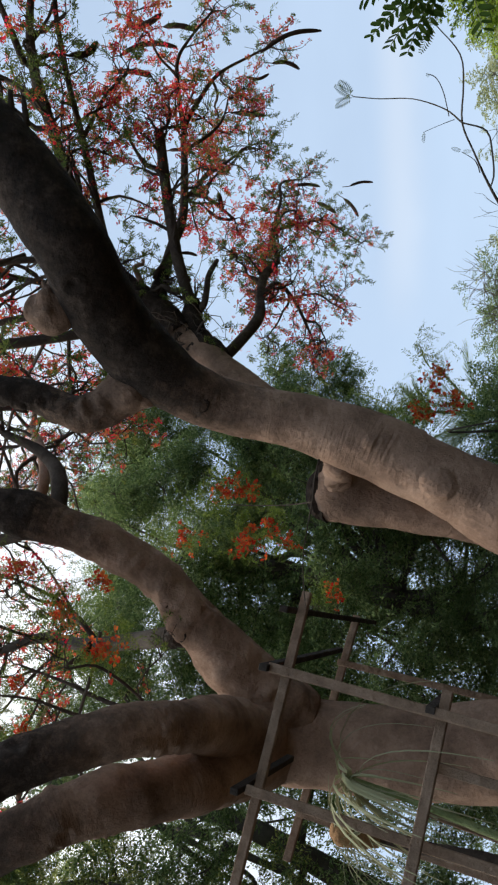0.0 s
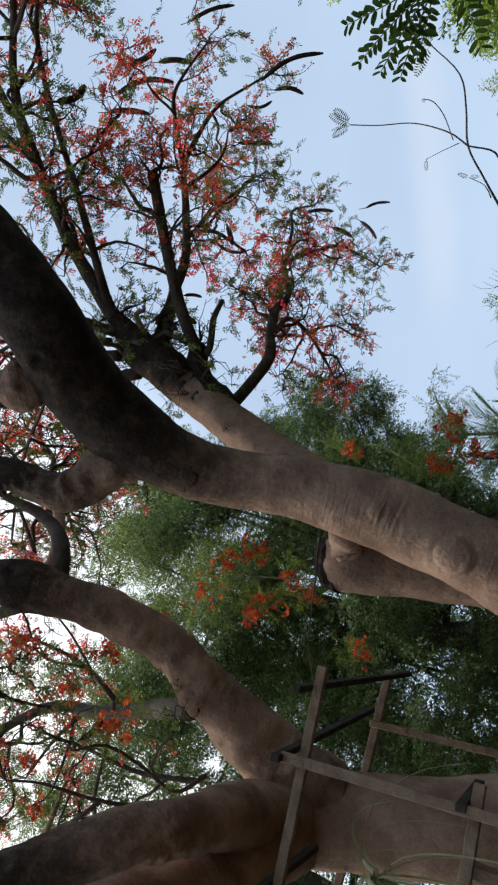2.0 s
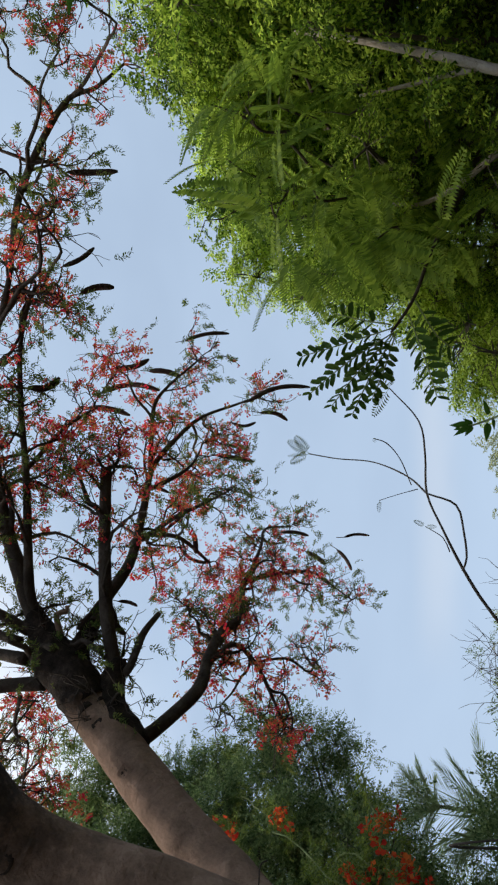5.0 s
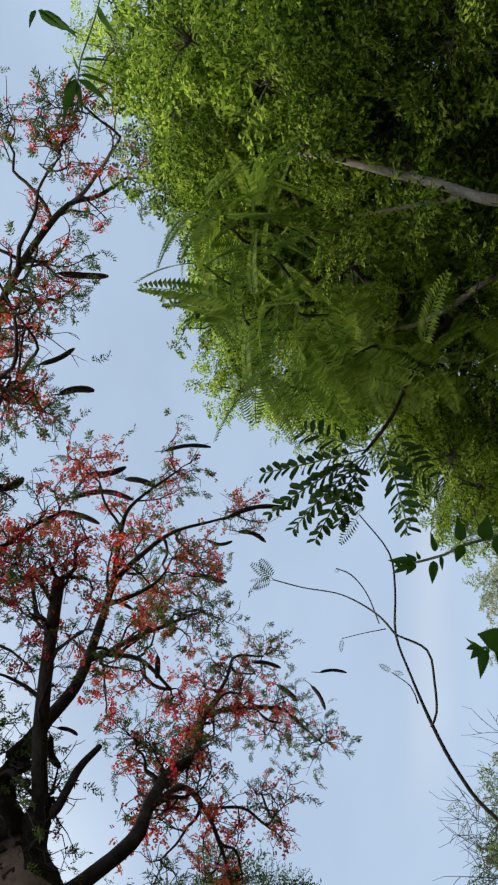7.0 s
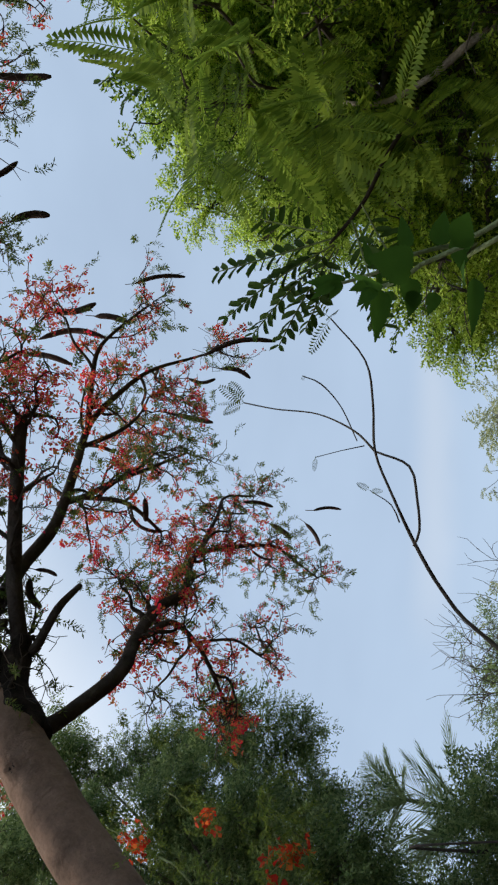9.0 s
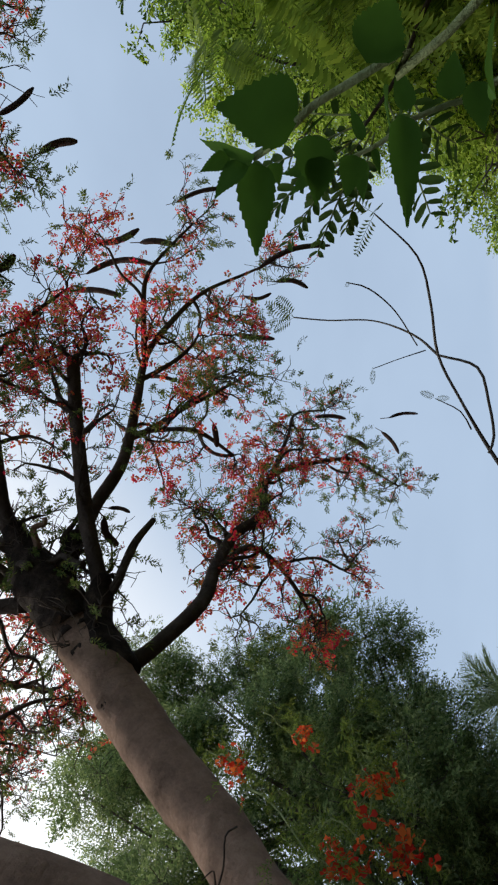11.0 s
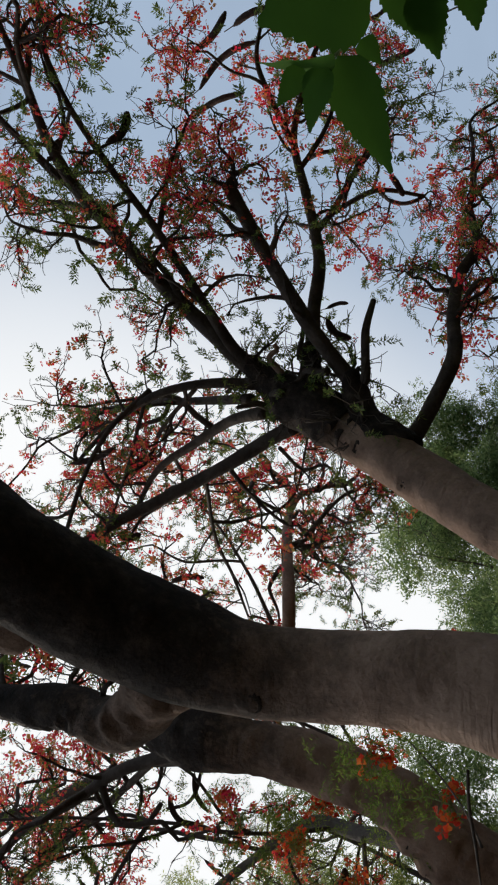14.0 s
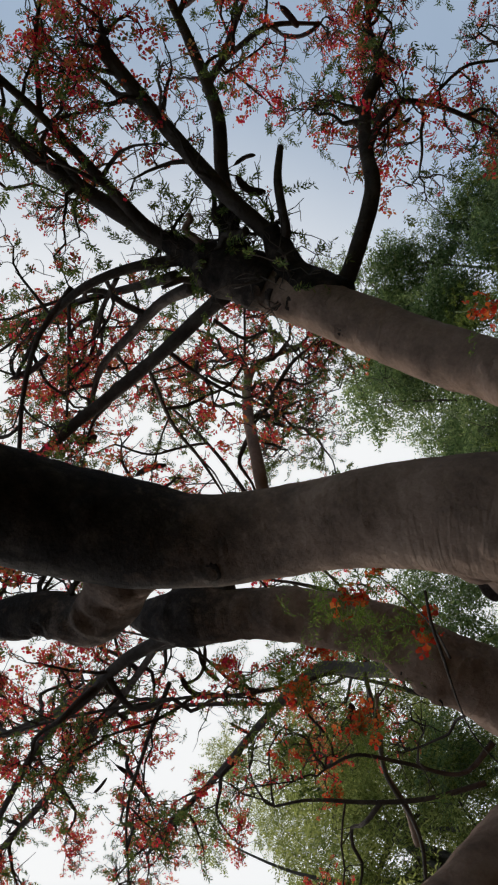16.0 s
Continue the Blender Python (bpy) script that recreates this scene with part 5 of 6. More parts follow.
def green_tree(base, core, radii, seed, leaf_mat, template, size, clumps, per_clump, label, trunk_r=0.16, clump=0.45, gaps=0.13, grain=1.35, more=(), fronds=0, inner=11, rim_lit=None):
    """A trunk with limbs reaching into leaf clumps with gaps between; core and radii: the crown's middle and half-widths."""
    rng = np.random.default_rng(seed)
    b, core, radii = np.array(base, float), np.array(core, float), np.array(radii, float)
    root = thing("tree", base, label, "tree", "garden trees")
    top = core + (rng.normal(0, 0.2), rng.normal(0, 0.2), radii[2] * 0.5)
    mid = b + (core - b) * 0.55 + rng.normal(0, 0.12, 3)
    limb("trunk", root, [(*(b - (0, 0, 0.1)), trunk_r * 1.3), (*mid, trunk_r), (*core, trunk_r * 0.7), (*top, trunk_r * 0.3)], BARK_FAR, 12, 0.08, 0.12)
    heap, twigs = Heap(), Heap()
    k = 0
    while k < clumps:
        d = random_dirs(1, rng)[0]
        c = core + d * radii * rng.uniform(0.45, 1.0)
        if noise.noise(Vector(c) * grain) < gaps:
            continue
        if k % 6 == 0:
            fork = mid + (top - mid) * rng.uniform(0.1, 0.9)
            m = (fork + c) / 2 + rng.normal(0, 0.35, 3)
            limb("branch", root, [(*fork, trunk_r * 0.32), (*m, trunk_r * 0.17), (*c, 0.008)], BARK_FAR, 6, 0.08, 0.15)
        clump_leaves(heap, twigs, template, c, clump * rng.uniform(0.6, 1.35), int(per_clump * rng.uniform(0.6, 1.3)), size, rng)
        k += 1
    n = int(clumps * inner)  # the shaded leaves deep in the crown
    d = random_dirs(n, rng)
    deep = core + d * radii * (0.15 + 0.45 * rng.random(n) ** 0.6)[:, None]
    heap.scatter_mixed(template, turns_from(d + rng.normal(0, 0.6, (n, 3)), np.tile((0, 0, 1.0), (n, 1)), rng.uniform(0.9, 1.3, n) * size[1], rng, 0.6), deep)
    tips = Heap()
    for c in more:
        c = np.array(c)
        fork = mid + (core - mid) * 0.6
        limb("branch", root, [(*fork, trunk_r * 0.3), (*((fork + c) / 2 + rng.normal(0, 0.15, 3)), trunk_r * 0.18), (*c, 0.008)], BARK_FAR, 6, 0.08, 0.15)
        for _ in range(3):
            clump_leaves(tips if rim_lit else heap, twigs, template, c + rng.normal(0, 0.1, 3), rng.uniform(0.16, 0.3), int(per_clump * 1.5), (size[0] * 0.8, size[1] * 0.8), rng)
        if fronds:
            n = fronds
            ahead = rng.normal(0, 0.6, (n, 3)) + (-0.1, -0.5, 0)
            heap.scatter(*FROND_BROAD, turns_from(ahead, np.tile((0.2, -0.7, 0.5), (n, 1)), rng.uniform(0.2, 0.32, n), rng, 0.4), c + rng.normal(0, 0.12, (n, 3)) + (0.16, -0.08, -0.14))
    part("crown", under(heap.mesh("crown", leaf_mat), root), root, "", "stuff")
    # outer sprays take a lighter leaf colour that stands in for light through them
    if rim_lit:
        part("lit_rim_mass", under(tips.mesh("lit_rim_mass", rim_lit), root), root, "yellow-green outer leaves, lightened as if sky-lit", "stuff")
    part("twig_mass", under(twigs.mesh("twig_mass", BARK_FAR), root), root, "", "stuff")
    return root


BEHIND = [
    ((-1.6, 9.6, 0), (-1.65, 9.2, 5.3), (2.65, 2.1, 4.6), 21, 200, 2, LEAF_DARK, "dense feathery dark green tree behind the flame trees"),
    ((-4.9, 8.8, 0), (-4.6, 8.4, 6.0), (2.6, 2.2, 5.3), 22, 98, 3, LEAF_DARK, "tall feathery dark green tree in the garden"),
    ((-6.9, 6.6, 0), (-6.7, 6.4, 7.6), (2.6, 2.4, 6.0), 23, 135, 6, LEAF_OLIVE, "tall yellow-green tree with light between its leaves"),
    ((-8.6, 2.6, 0), (-8.4, 2.6, 5.6), (2.6, 2.6, 4.6), 24, 46, 3, LEAF_DARK, "green tree at the garden edge"),
    ((-3.4, 13.5, 0), (-3.2, 13.5, 3.6), (4.4, 2.0, 3.0), 28, 30, 2, LEAF_DARK, "broad dark tree closing the garden behind"),
    ((-10.5, 11.0, 0), (-10.0, 11.0, 4.5), (4.6, 3.0, 3.4), 29, 30, 2, LEAF_DARK, "broad dark tree far behind the trellis"),
    ((-9.4, 6.2, 0), (-9.2, 6.0, 6.5), (2.8, 2.6, 6.2), 30, 52, 2, LEAF_DARK, "tall green tree beyond the garden edge"),
    ((2.4, 12.4, 0), (2.3, 12.4, 2.3), (1.8, 1.6, 2.0), 25, 50, 6, LEAF_DARK, "low dark green tree behind a palm"),
]
UPPER_EDGE = [(0.6, 9.9, 7.0), (0.3, 9.6, 7.4), (0.1, 9.3, 7.9), (-0.4, 9.2, 8.3), (-0.9, 8.9, 8.6), (0.75, 9.6, 6.2), (0.85, 9.3, 5.5), (0.25, 9.0, 4.9), (0.1, 8.8, 4.4), (0.1, 8.6, 5.2), (0.0, 8.6, 6.2), (-0.4, 8.4, 7.0), (-1.0, 8.3, 7.7)]
for _base, _core, _radii, _seed, _clumps, _inner, _mat, _label in BEHIND:
    green_tree(_base, _core, _radii, _seed, _mat, SPRAYS_SLIM, (0.26, 0.5), int(_clumps * 0.95), 36, _label, 0.16, 0.4, 0.19, more=UPPER_EDGE if _seed == 21 else (), inner=_inner)
green_tree((5.6, 12.4, 0), (5.5, 12.2, 2.45), (3.2, 1.6, 2.15), 26, LEAF_PALE, SPRAYS_LUSH, (0.22, 0.4), 110, 30, "pale green bushy tree across the garden", 0.14)
green_tree((0.6, 8.8, 0), (0.6, 8.75, 2.7), (1.2, 0.6, 1.15), 35, LEAF_DARK, SPRAYS, (0.2, 0.36), 44, 22, "low dense green tree before palms", 0.06, 0.3)
OVER_TIPS = [(4.64, 2.70, 4.39), (4.50, 2.85, 4.12), (4.32, 3.09, 3.97), (4.05, 3.31, 3.91), (3.79, 3.49, 3.71), (3.58, 3.75, 3.55), (3.40, 3.99, 3.37), (3.36, 4.20, 3.32), (3.14, 5.16, 2.69), (3.32, 5.08, 2.65), (4.57, 2.94, 4.22), (4.38, 3.34, 3.77), (4.07, 3.65, 3.62), (3.29, 4.88, 2.72), (3.54, 4.41, 3.35), (2.77, 4.30, 2.44), (3.69, 3.84, 3.56), (4.46, 3.95, 4.07), (4.32, 4.49, 4.55), (3.15, 4.41, 2.77), (3.75, 4.29, 4.15), (3.39, 4.64, 3.10), (4.87, 4.39, 4.77), (3.87, 5.39, 3.22), (3.24, 3.93, 3.22), (3.82, 4.96, 4.18), (3.78, 4.99, 3.68), (3.65, 5.06, 2.96), (3.45, 5.39, 2.58), (3.75, 5.64, 2.81), (4.26, 3.64, 3.79), (5.31, 4.51, 4.95), (3.33, 4.11, 3.06), (4.00, 4.02, 3.79), (3.87, 4.73, 3.29)]
OVER = green_tree((5.3, 3.9, 0), (4.85, 3.6, 2.95), (2.1, 2.1, 1.5), 27, LEAF_LIGHT, SPRAYS_LUSH, (0.13, 0.27), 270, 36, "bright green feathery tree reaching overhead", 0.12, 0.3, 0.1, 1.5, OVER_TIPS, 2, 7, LEAF_RIM_LIT)
for _pts in ([(3.228, 3.118, 2.105, 0.027), (3.195, 3.045, 2.241, 0.023), (3.25, 2.97, 2.42, 0.02), (3.33, 2.9, 2.65, 0.017), (3.42, 2.84, 2.88, 0.013), (3.5, 2.8, 3.1, 0.009)], [(3.217, 3.025, 2.335, 0.015), (3.274, 3.059, 2.493, 0.012), (3.341, 3.106, 2.681, 0.01), (3.397, 3.134, 2.905, 0.007)], [(3.293, 3.519, 2.181, 0.018), (3.176, 3.442, 2.327, 0.016), (3.081, 3.489, 2.515, 0.013), (3.048, 3.528, 2.718, 0.011), (3.15, 3.548, 2.957, 0.008)]):
    limb("branch", OVER, _pts, BARK_PALE, 8, 0.1, 0.04, "bare pale branch")


# ---------------------------------------------------------------- leaf with broad leaflets under the overhead tree
FROND_RNG = np.random.default_rng(31)


def near_frond(pts, leaflet):
    """A feathered leaf with broad leaflets, each leaflet a piece."""
    rng = FROND_RNG
    rib = limb("leaf_rib", OVER, pts, STEM, 6, 0.0, 0.03, "leaf with broad dark leaflets")
    line = spline(pts, 0.027)
    tan, side, up = frames_of(line)
    face = np.array([0.1, -0.85, 0.35])
    n = len(line)
    for i in range(2, n):
        for s in (-1, 1):
            across = np.cross(tan[i], face)
            ahead = tan[i] * 0.55 + s * across / np.linalg.norm(across) + rng.normal(0, 0.12, 3)
            turn = turns_from(ahead[None], face[None], [rng.uniform(0.055, 0.07) * (0.7 + 0.5 * math.sin(math.pi * i / n))], rng, 0.25)[0]
            ob = new("leaflet", leaflet)
            ob.parent = rib
            ob.matrix_basis = Matrix.Translation(Vector(line[i, :3]) - Vector(OVER.location)) @ Matrix(turn.tolist()).to_4x4()


def build_near_fronds():
    leaflet = mesh_from("leaflet", *blade_arrays(0.17, 0.03), LEAF_BIG_DARK)
    limb("branch", OVER, [(2.886, 3.454, 2.525, 0.01), (2.626, 3.379, 2.556, 0.008), (2.357, 3.312, 2.57, 0.007), (2.185, 3.263, 2.608, 0.006), (2.148, 3.254, 2.624, 0.004)], BARK_TWIG, 6, 0.05, 0.03)
    near_frond([(2.171, 3.258, 2.616, 0.003), (2.093, 3.214, 2.782, 0.003), (2.021, 3.171, 2.947, 0.002)], leaflet)
    near_frond([(2.167, 3.283, 2.625, 0.003), (2.018, 3.243, 2.784, 0.003), (1.881, 3.223, 2.905, 0.002)], leaflet)
    near_frond([(2.183, 3.307, 2.635, 0.003), (2.001, 3.289, 2.752, 0.003), (1.856, 3.288, 2.838, 0.002)], leaflet)
    near_frond([(2.194, 3.332, 2.644, 0.003), (1.996, 3.335, 2.721, 0.003), (1.848, 3.351, 2.775, 0.002)], leaflet)
    near_frond([(2.211, 3.358, 2.65, 0.003), (2.044, 3.381, 2.689, 0.003), (1.943, 3.405, 2.728, 0.002)], leaflet)
    near_frond([(2.208, 3.233, 2.554, 0.003), (2.053, 3.308, 2.495, 0.003), (1.917, 3.375, 2.452, 0.002)], leaflet)
    near_frond([(2.294, 3.265, 2.549, 0.003), (2.176, 3.349, 2.473, 0.003), (2.154, 3.42, 2.424, 0.002)], leaflet)
    near_frond([(2.148, 3.204, 2.607, 0.003), (2.173, 3.193, 2.711, 0.003), (2.208, 3.174, 2.83, 0.002)], leaflet)
    near_frond([(2.814, 2.932, 3.286, 0.003), (2.717, 2.885, 3.374, 0.002), (2.654, 2.851, 3.438, 0.001)], leaflet)
    near_frond([(2.802, 2.944, 3.262, 0.003), (2.709, 2.936, 3.334, 0.002), (2.622, 2.936, 3.389, 0.001)], leaflet)


def blade_arrays(width, fold):
    v, f = blade_template(width, fold)
    return v, f


build_near_fronds()


def build_hanging_fronds():
    """Long feathered leaves that hang below the overhead crown."""
    rng = np.random.default_rng(36)
    stems, leaves = Heap(), Heap()
    for c in HANGING:
        c = np.array(c)
        foot = c + (0.35, 0.45, 0.1)
        stems.tube(spline([(*foot, 0.008), (*((c + foot) / 2 + rng.normal(0, 0.05, 3)), 0.006), (*c, 0.003)], 0.06), 5)
        n = 6
        ahead = rng.normal(0, 0.55, (n, 3)) + (-0.45, -0.25, -0.2)
        leaves.scatter(*FROND_LONG, turns_from(ahead, np.tile((0.3, -0.8, 0.3), (n, 1)), rng.uniform(0.2, 0.36, n), rng, 0.3), c + rng.normal(0, 0.03, (n, 3)))
    part("hanging_twig_mass", under(stems.mesh("hanging_twig_mass", BARK_TWIG), OVER), OVER, "thin dark twigs", "stuff")
    part("hanging_frond_mass", under(leaves.mesh("hanging_frond_mass", LEAF_HANGING), OVER), OVER, "soft feathered green leaves", "stuff")


HANGING = [(2.68, 2.70, 3.19), (2.87, 2.63, 3.11), (2.68, 2.71, 2.99), (2.44, 2.75, 2.96), (2.92, 2.71, 2.97), (2.60, 2.85, 2.87), (2.44, 2.97, 2.84), (3.13, 2.65, 3.05), (2.46, 3.08, 2.68), (2.32, 3.00, 2.92), (2.92, 2.62, 3.27), (2.94, 3.72, 2.67), (3.14, 3.64, 2.34), (2.92, 3.43, 2.73), (3.02, 3.33, 3.07), (3.40, 3.15, 3.05), (3.09, 3.08, 3.12), (3.21, 3.38, 2.57), (3.29, 3.32, 2.90), (3.43, 3.27, 2.67), (2.88, 3.20, 2.84), (3.44, 3.53, 2.37), (2.71, 3.37, 2.51), (2.88, 3.70, 2.43), (2.95, 3.48, 2.35), (2.64, 3.27, 2.73), (2.86, 3.57, 2.92), (3.34, 2.97, 3.23), (3.71, 3.44, 2.35), (3.12, 3.55, 2.75)]
build_hanging_fronds()


# ---------------------------------------------------------------- thin bare shoot against the sky
def build_shoot():
    root = thing("shrub", (1.0, 4.75, 0), "slender bare shoot with a few feathery leaves at its tips", "shrub")
    first = [(1.259, 4.388, 2.319, 0.01), (1.363, 4.268, 2.434, 0.009), (1.49, 4.163, 2.521, 0.009), (1.635, 4.035, 2.595, 0.006), (1.762, 3.947, 2.651, 0.006), (1.87, 3.786, 2.621, 0.005), (1.96, 3.642, 2.614, 0.004), (2.062, 3.529, 2.717, 0.003)]
    limb("stem", root, [(1.0, 4.75, -0.1, 0.02), (1.02, 4.68, 1.2, 0.018), (1.12, 4.52, 2.0, 0.014)] + [(x, y, z, r * 0.85) for x, y, z, r in first], BARK_FAR, 8, 0.08, 0.04)
    rng = np.random.default_rng(5)
    frond = mesh_from("leaf", *frond_template(10, 0.24, 0.034), FROND)
    for key, leafs in (([(1.762, 3.947, 2.651, 0.006), (1.847, 3.951, 2.753, 0.005), (1.942, 3.996, 2.945, 0.004), (1.96, 3.985, 3.133, 0.004), (1.981, 3.966, 3.28, 0.004)], 4), ([(1.788, 3.913, 2.714, 0.003), (1.807, 3.69, 2.69, 0.003), (1.785, 3.492, 2.675, 0.003), (1.76, 3.395, 2.692, 0.002)], 1), ([(1.761, 3.949, 2.647, 0.005), (1.733, 4.008, 2.536, 0.006), (1.63, 4.054, 2.505, 0.006), (1.531, 4.116, 2.499, 0.006), (1.477, 4.135, 2.518, 0.006)], 0), ([(1.774, 3.927, 2.688, 0.003), (1.723, 3.865, 2.748, 0.002), (1.669, 3.805, 2.806, 0.002)], 2), ([(1.544, 4.081, 2.565, 0.004), (1.584, 4.014, 2.58, 0.003), (1.6, 3.927, 2.632, 0.002)], 2), (first, 3)):
        if key is not first:
            limb("twig", root, [(x, y, z, r * 0.8) for x, y, z, r in key], BARK_FAR, 6, 0.05, 0.03)
        p, d = np.array(key[-1][:3]), np.array(key[-1][:3]) - np.array(key[-2][:3])
        for k in range(leafs):
            ahead = d / np.linalg.norm(d) + rng.normal(0, 0.75, 3)
            turn = turns_from(ahead[None], np.array([[0.1, -1.0, 0.3]]), [rng.uniform(0.1, 0.15) if leafs > 2 else rng.uniform(0.04, 0.07)], rng, 0.25)[0]
            ob = part("leaf", frond, root)
            ob.matrix_basis = Matrix.Translation(Vector(p) - Vector(root.location)) @ Matrix(turn.tolist()).to_4x4()


build_shoot()


# ---------------------------------------------------------------- shrub sprigs close to the camera
def toothed_leaf(width=0.36, teeth=11):
    """An oval leaf with a toothed edge, one unit long along x, folded on its midrib."""
    rim = []
    for s in (1, -1):
        side = []
        for k in range(teeth * 2 + 1):
            t = k / (teeth * 2)
            w = width * 1.25 * math.sin(math.pi * min(1.0, t ** 0.62)) ** 0.9 * (1 - 0.3 * t)
            if k % 2:
                w *= 1.1
                t += 0.03
            side.append((t, s * w, 0.16 * w + 0.05 * math.sin(t * 9) * w - 0.18 * t * t))
        rim.append(side)
    v, f = [], []
    for k in range(teeth * 2 + 1):
        t = k / (teeth * 2)
        v += [rim[0][k], (t, 0, -0.18 * t * t), rim[1][k]]
    for k in range(teeth * 2):
        a = 3 * k
        f += [[a, a + 1, a + 4, a + 3], [a + 1, a + 2, a + 5, a + 4]]
    return np.array(v), [np.array(f)]


# how a leaf is turned: its face's direction, and how much its width shrinks as it folds
FACING = ((0.2, -0.9, -0.4), 0.85)
TILTED = ((-0.6, -0.5, 0.5), 0.65)
EDGE_ON = ((0.8, -0.5, 0.2), 0.45)


def build_sprig(stem, leaves, foot, label, width=0.36):
    root = thing("shrub", foot, label, "shrub", "sprigs of a shrub")
    start = np.array(stem[0])
    way = [(*foot[:2], -0.05, 0.006), (foot[0] * 0.7 + start[0] * 0.3, foot[1] * 0.7 + start[1] * 0.3, start[2] * 0.5, 0.0035), (foot[0] * 0.2 + start[0] * 0.8, foot[1] * 0.2 + start[1] * 0.8, start[2] * 0.9, start[3] * 1.3)]
    limb("stem", root, way + list(stem), STEM, 8, 0.05, 0.02, "green stem")
    me = mesh_from("leaf", *toothed_leaf(width), LEAF_BIG)
    for p, ahead, size, (hint, slim) in leaves:
        turn = turns_from(np.array([ahead], float), np.array([hint], float), [size], RNG, 0.05)[0]
        ob = part("leaf", me, root)
        ob.matrix_basis = Matrix.Translation(Vector(p) - Vector(foot)) @ Matrix(turn.tolist()).to_4x4() @ Matrix.Diagonal((1, slim, 1, 1))


build_sprig([(1.256, 2.258, 1.829, 0.0030), (1.229, 2.239, 1.862, 0.0026), (1.208, 2.221, 1.886, 0.0024), (1.190, 2.217, 1.909, 0.0022), (1.180, 2.212, 1.926, 0.0020), (1.167, 2.204, 1.949, 0.0018), (1.158, 2.195, 1.970, 0.0010)], [
    ((1.213, 2.216, 1.888), (0.780, -0.624, 0.052), 0.038, ((-0.51, -0.68, -0.52), 0.56)),
    ((1.204, 2.211, 1.885), (-0.861, 0.448, 0.241), 0.029, ((-0.51, -0.68, -0.52), 0.70)),
    ((1.189, 2.208, 1.923), (0.732, -0.669, 0.127), 0.031, ((-0.51, -0.68, -0.52), 0.40)),
    ((1.172, 2.206, 1.923), (-0.818, 0.573, 0.055), 0.037, ((-0.51, -0.68, -0.52), 0.47)),
    ((1.225, 2.230, 1.859), (0.848, -0.463, -0.257), 0.039, ((-0.51, -0.68, -0.52), 0.75)),
    ((1.162, 2.194, 1.948), (-0.847, 0.254, 0.466), 0.024, ((-0.51, -0.68, -0.52), 0.60)),
    ((1.167, 2.201, 1.954), (-0.272, -0.463, 0.844), 0.037, ((-0.51, -0.68, -0.52), 0.50)),
    ((1.160, 2.192, 1.953), (-0.674, -0.061, 0.736), 0.033, ((-0.51, -0.68, -0.52), 0.42)),
    ((1.173, 2.212, 1.952), (0.237, -0.710, 0.663), 0.021, ((-0.51, -0.68, -0.52), 0.50)),
    ((1.172, 2.204, 1.944), (0.641, -0.712, 0.285), 0.014, ((-0.51, -0.68, -0.52), 0.50)),
    ((1.185, 2.215, 1.916), (-0.745, 0.662, -0.083), 0.024, ((-0.51, -0.68, -0.52), 0.35)),
    ((1.165, 2.205, 1.969), (-0.526, -0.234, 0.818), 0.017, ((-0.51, -0.68, -0.52), 0.60)),
    ((1.226, 2.218, 1.834), (-0.738, 0.664, -0.123), 0.041, ((-0.51, -0.68, -0.52), 0.70)),
], (1.75, 2.3, 0), "leafy green shrub sprig with toothed oval leaves")
build_sprig([(0.937, 1.888, 1.688, 0.0014), (0.934, 1.886, 1.698, 0.0014), (0.931, 1.885, 1.707, 0.0013), (0.925, 1.882, 1.714, 0.0013), (0.921, 1.880, 1.719, 0.0012), (0.917, 1.878, 1.723, 0.0012), (0.913, 1.877, 1.726, 0.0011), (0.909, 1.879, 1.735, 0.0010), (0.908, 1.881, 1.744, 0.0008)], [
    ((0.913, 1.877, 1.726), (0.000, -0.707, 0.707), 0.024, ((-0.16, -0.69, -0.70), 1.12)),
    ((0.908, 1.883, 1.745), (-0.958, 0.284, -0.035), 0.028, ((-0.16, -0.69, -0.70), 0.50)),
    ((0.906, 1.878, 1.741), (0.188, -0.282, 0.941), 0.021, ((-0.70, -0.30, 0.60), 0.55)),
    ((0.906, 1.880, 1.746), (-0.807, -0.293, 0.513), 0.014, ((0.50, -0.70, -0.50), 0.75)),
    ((0.924, 1.896, 1.736), (-0.928, 0.342, -0.147), 0.020, ((-0.16, -0.69, -0.70), 0.72)),
    ((0.908, 1.878, 1.751), (-0.609, -0.508, 0.609), 0.010, ((-0.16, -0.69, -0.70), 0.70)),
    ((0.927, 1.879, 1.707), (0.963, 0.033, -0.266), 0.025, ((-0.16, -0.69, -0.70), 0.75)),
    ((0.908, 1.881, 1.695), (-0.935, 0.346, -0.069), 0.029, ((-0.23, -0.75, -0.63), 0.36)),
    ((0.918, 1.900, 1.733), (-0.978, 0.196, 0.065), 0.015, ((-0.23, -0.75, -0.63), 0.75)),
    ((0.917, 1.902, 1.722), (-0.964, 0.222, 0.148), 0.013, ((-0.23, -0.75, -0.63), 0.80)),
    ((0.911, 1.889, 1.743), (-0.857, 0.429, -0.286), 0.007, ((-0.16, -0.69, -0.70), 0.90)),
    ((0.898, 1.874, 1.666), (0.921, -0.358, 0.153), 0.020, ((-0.30, -0.20, 0.90), 0.75)),
    ((0.922, 1.884, 1.702), (-0.975, 0.209, 0.070), 0.014, ((0.70, -0.40, 0.50), 0.70)),
], (1.5, 1.75, 0), "green shrub shoot with broad toothed leaves at its tip")


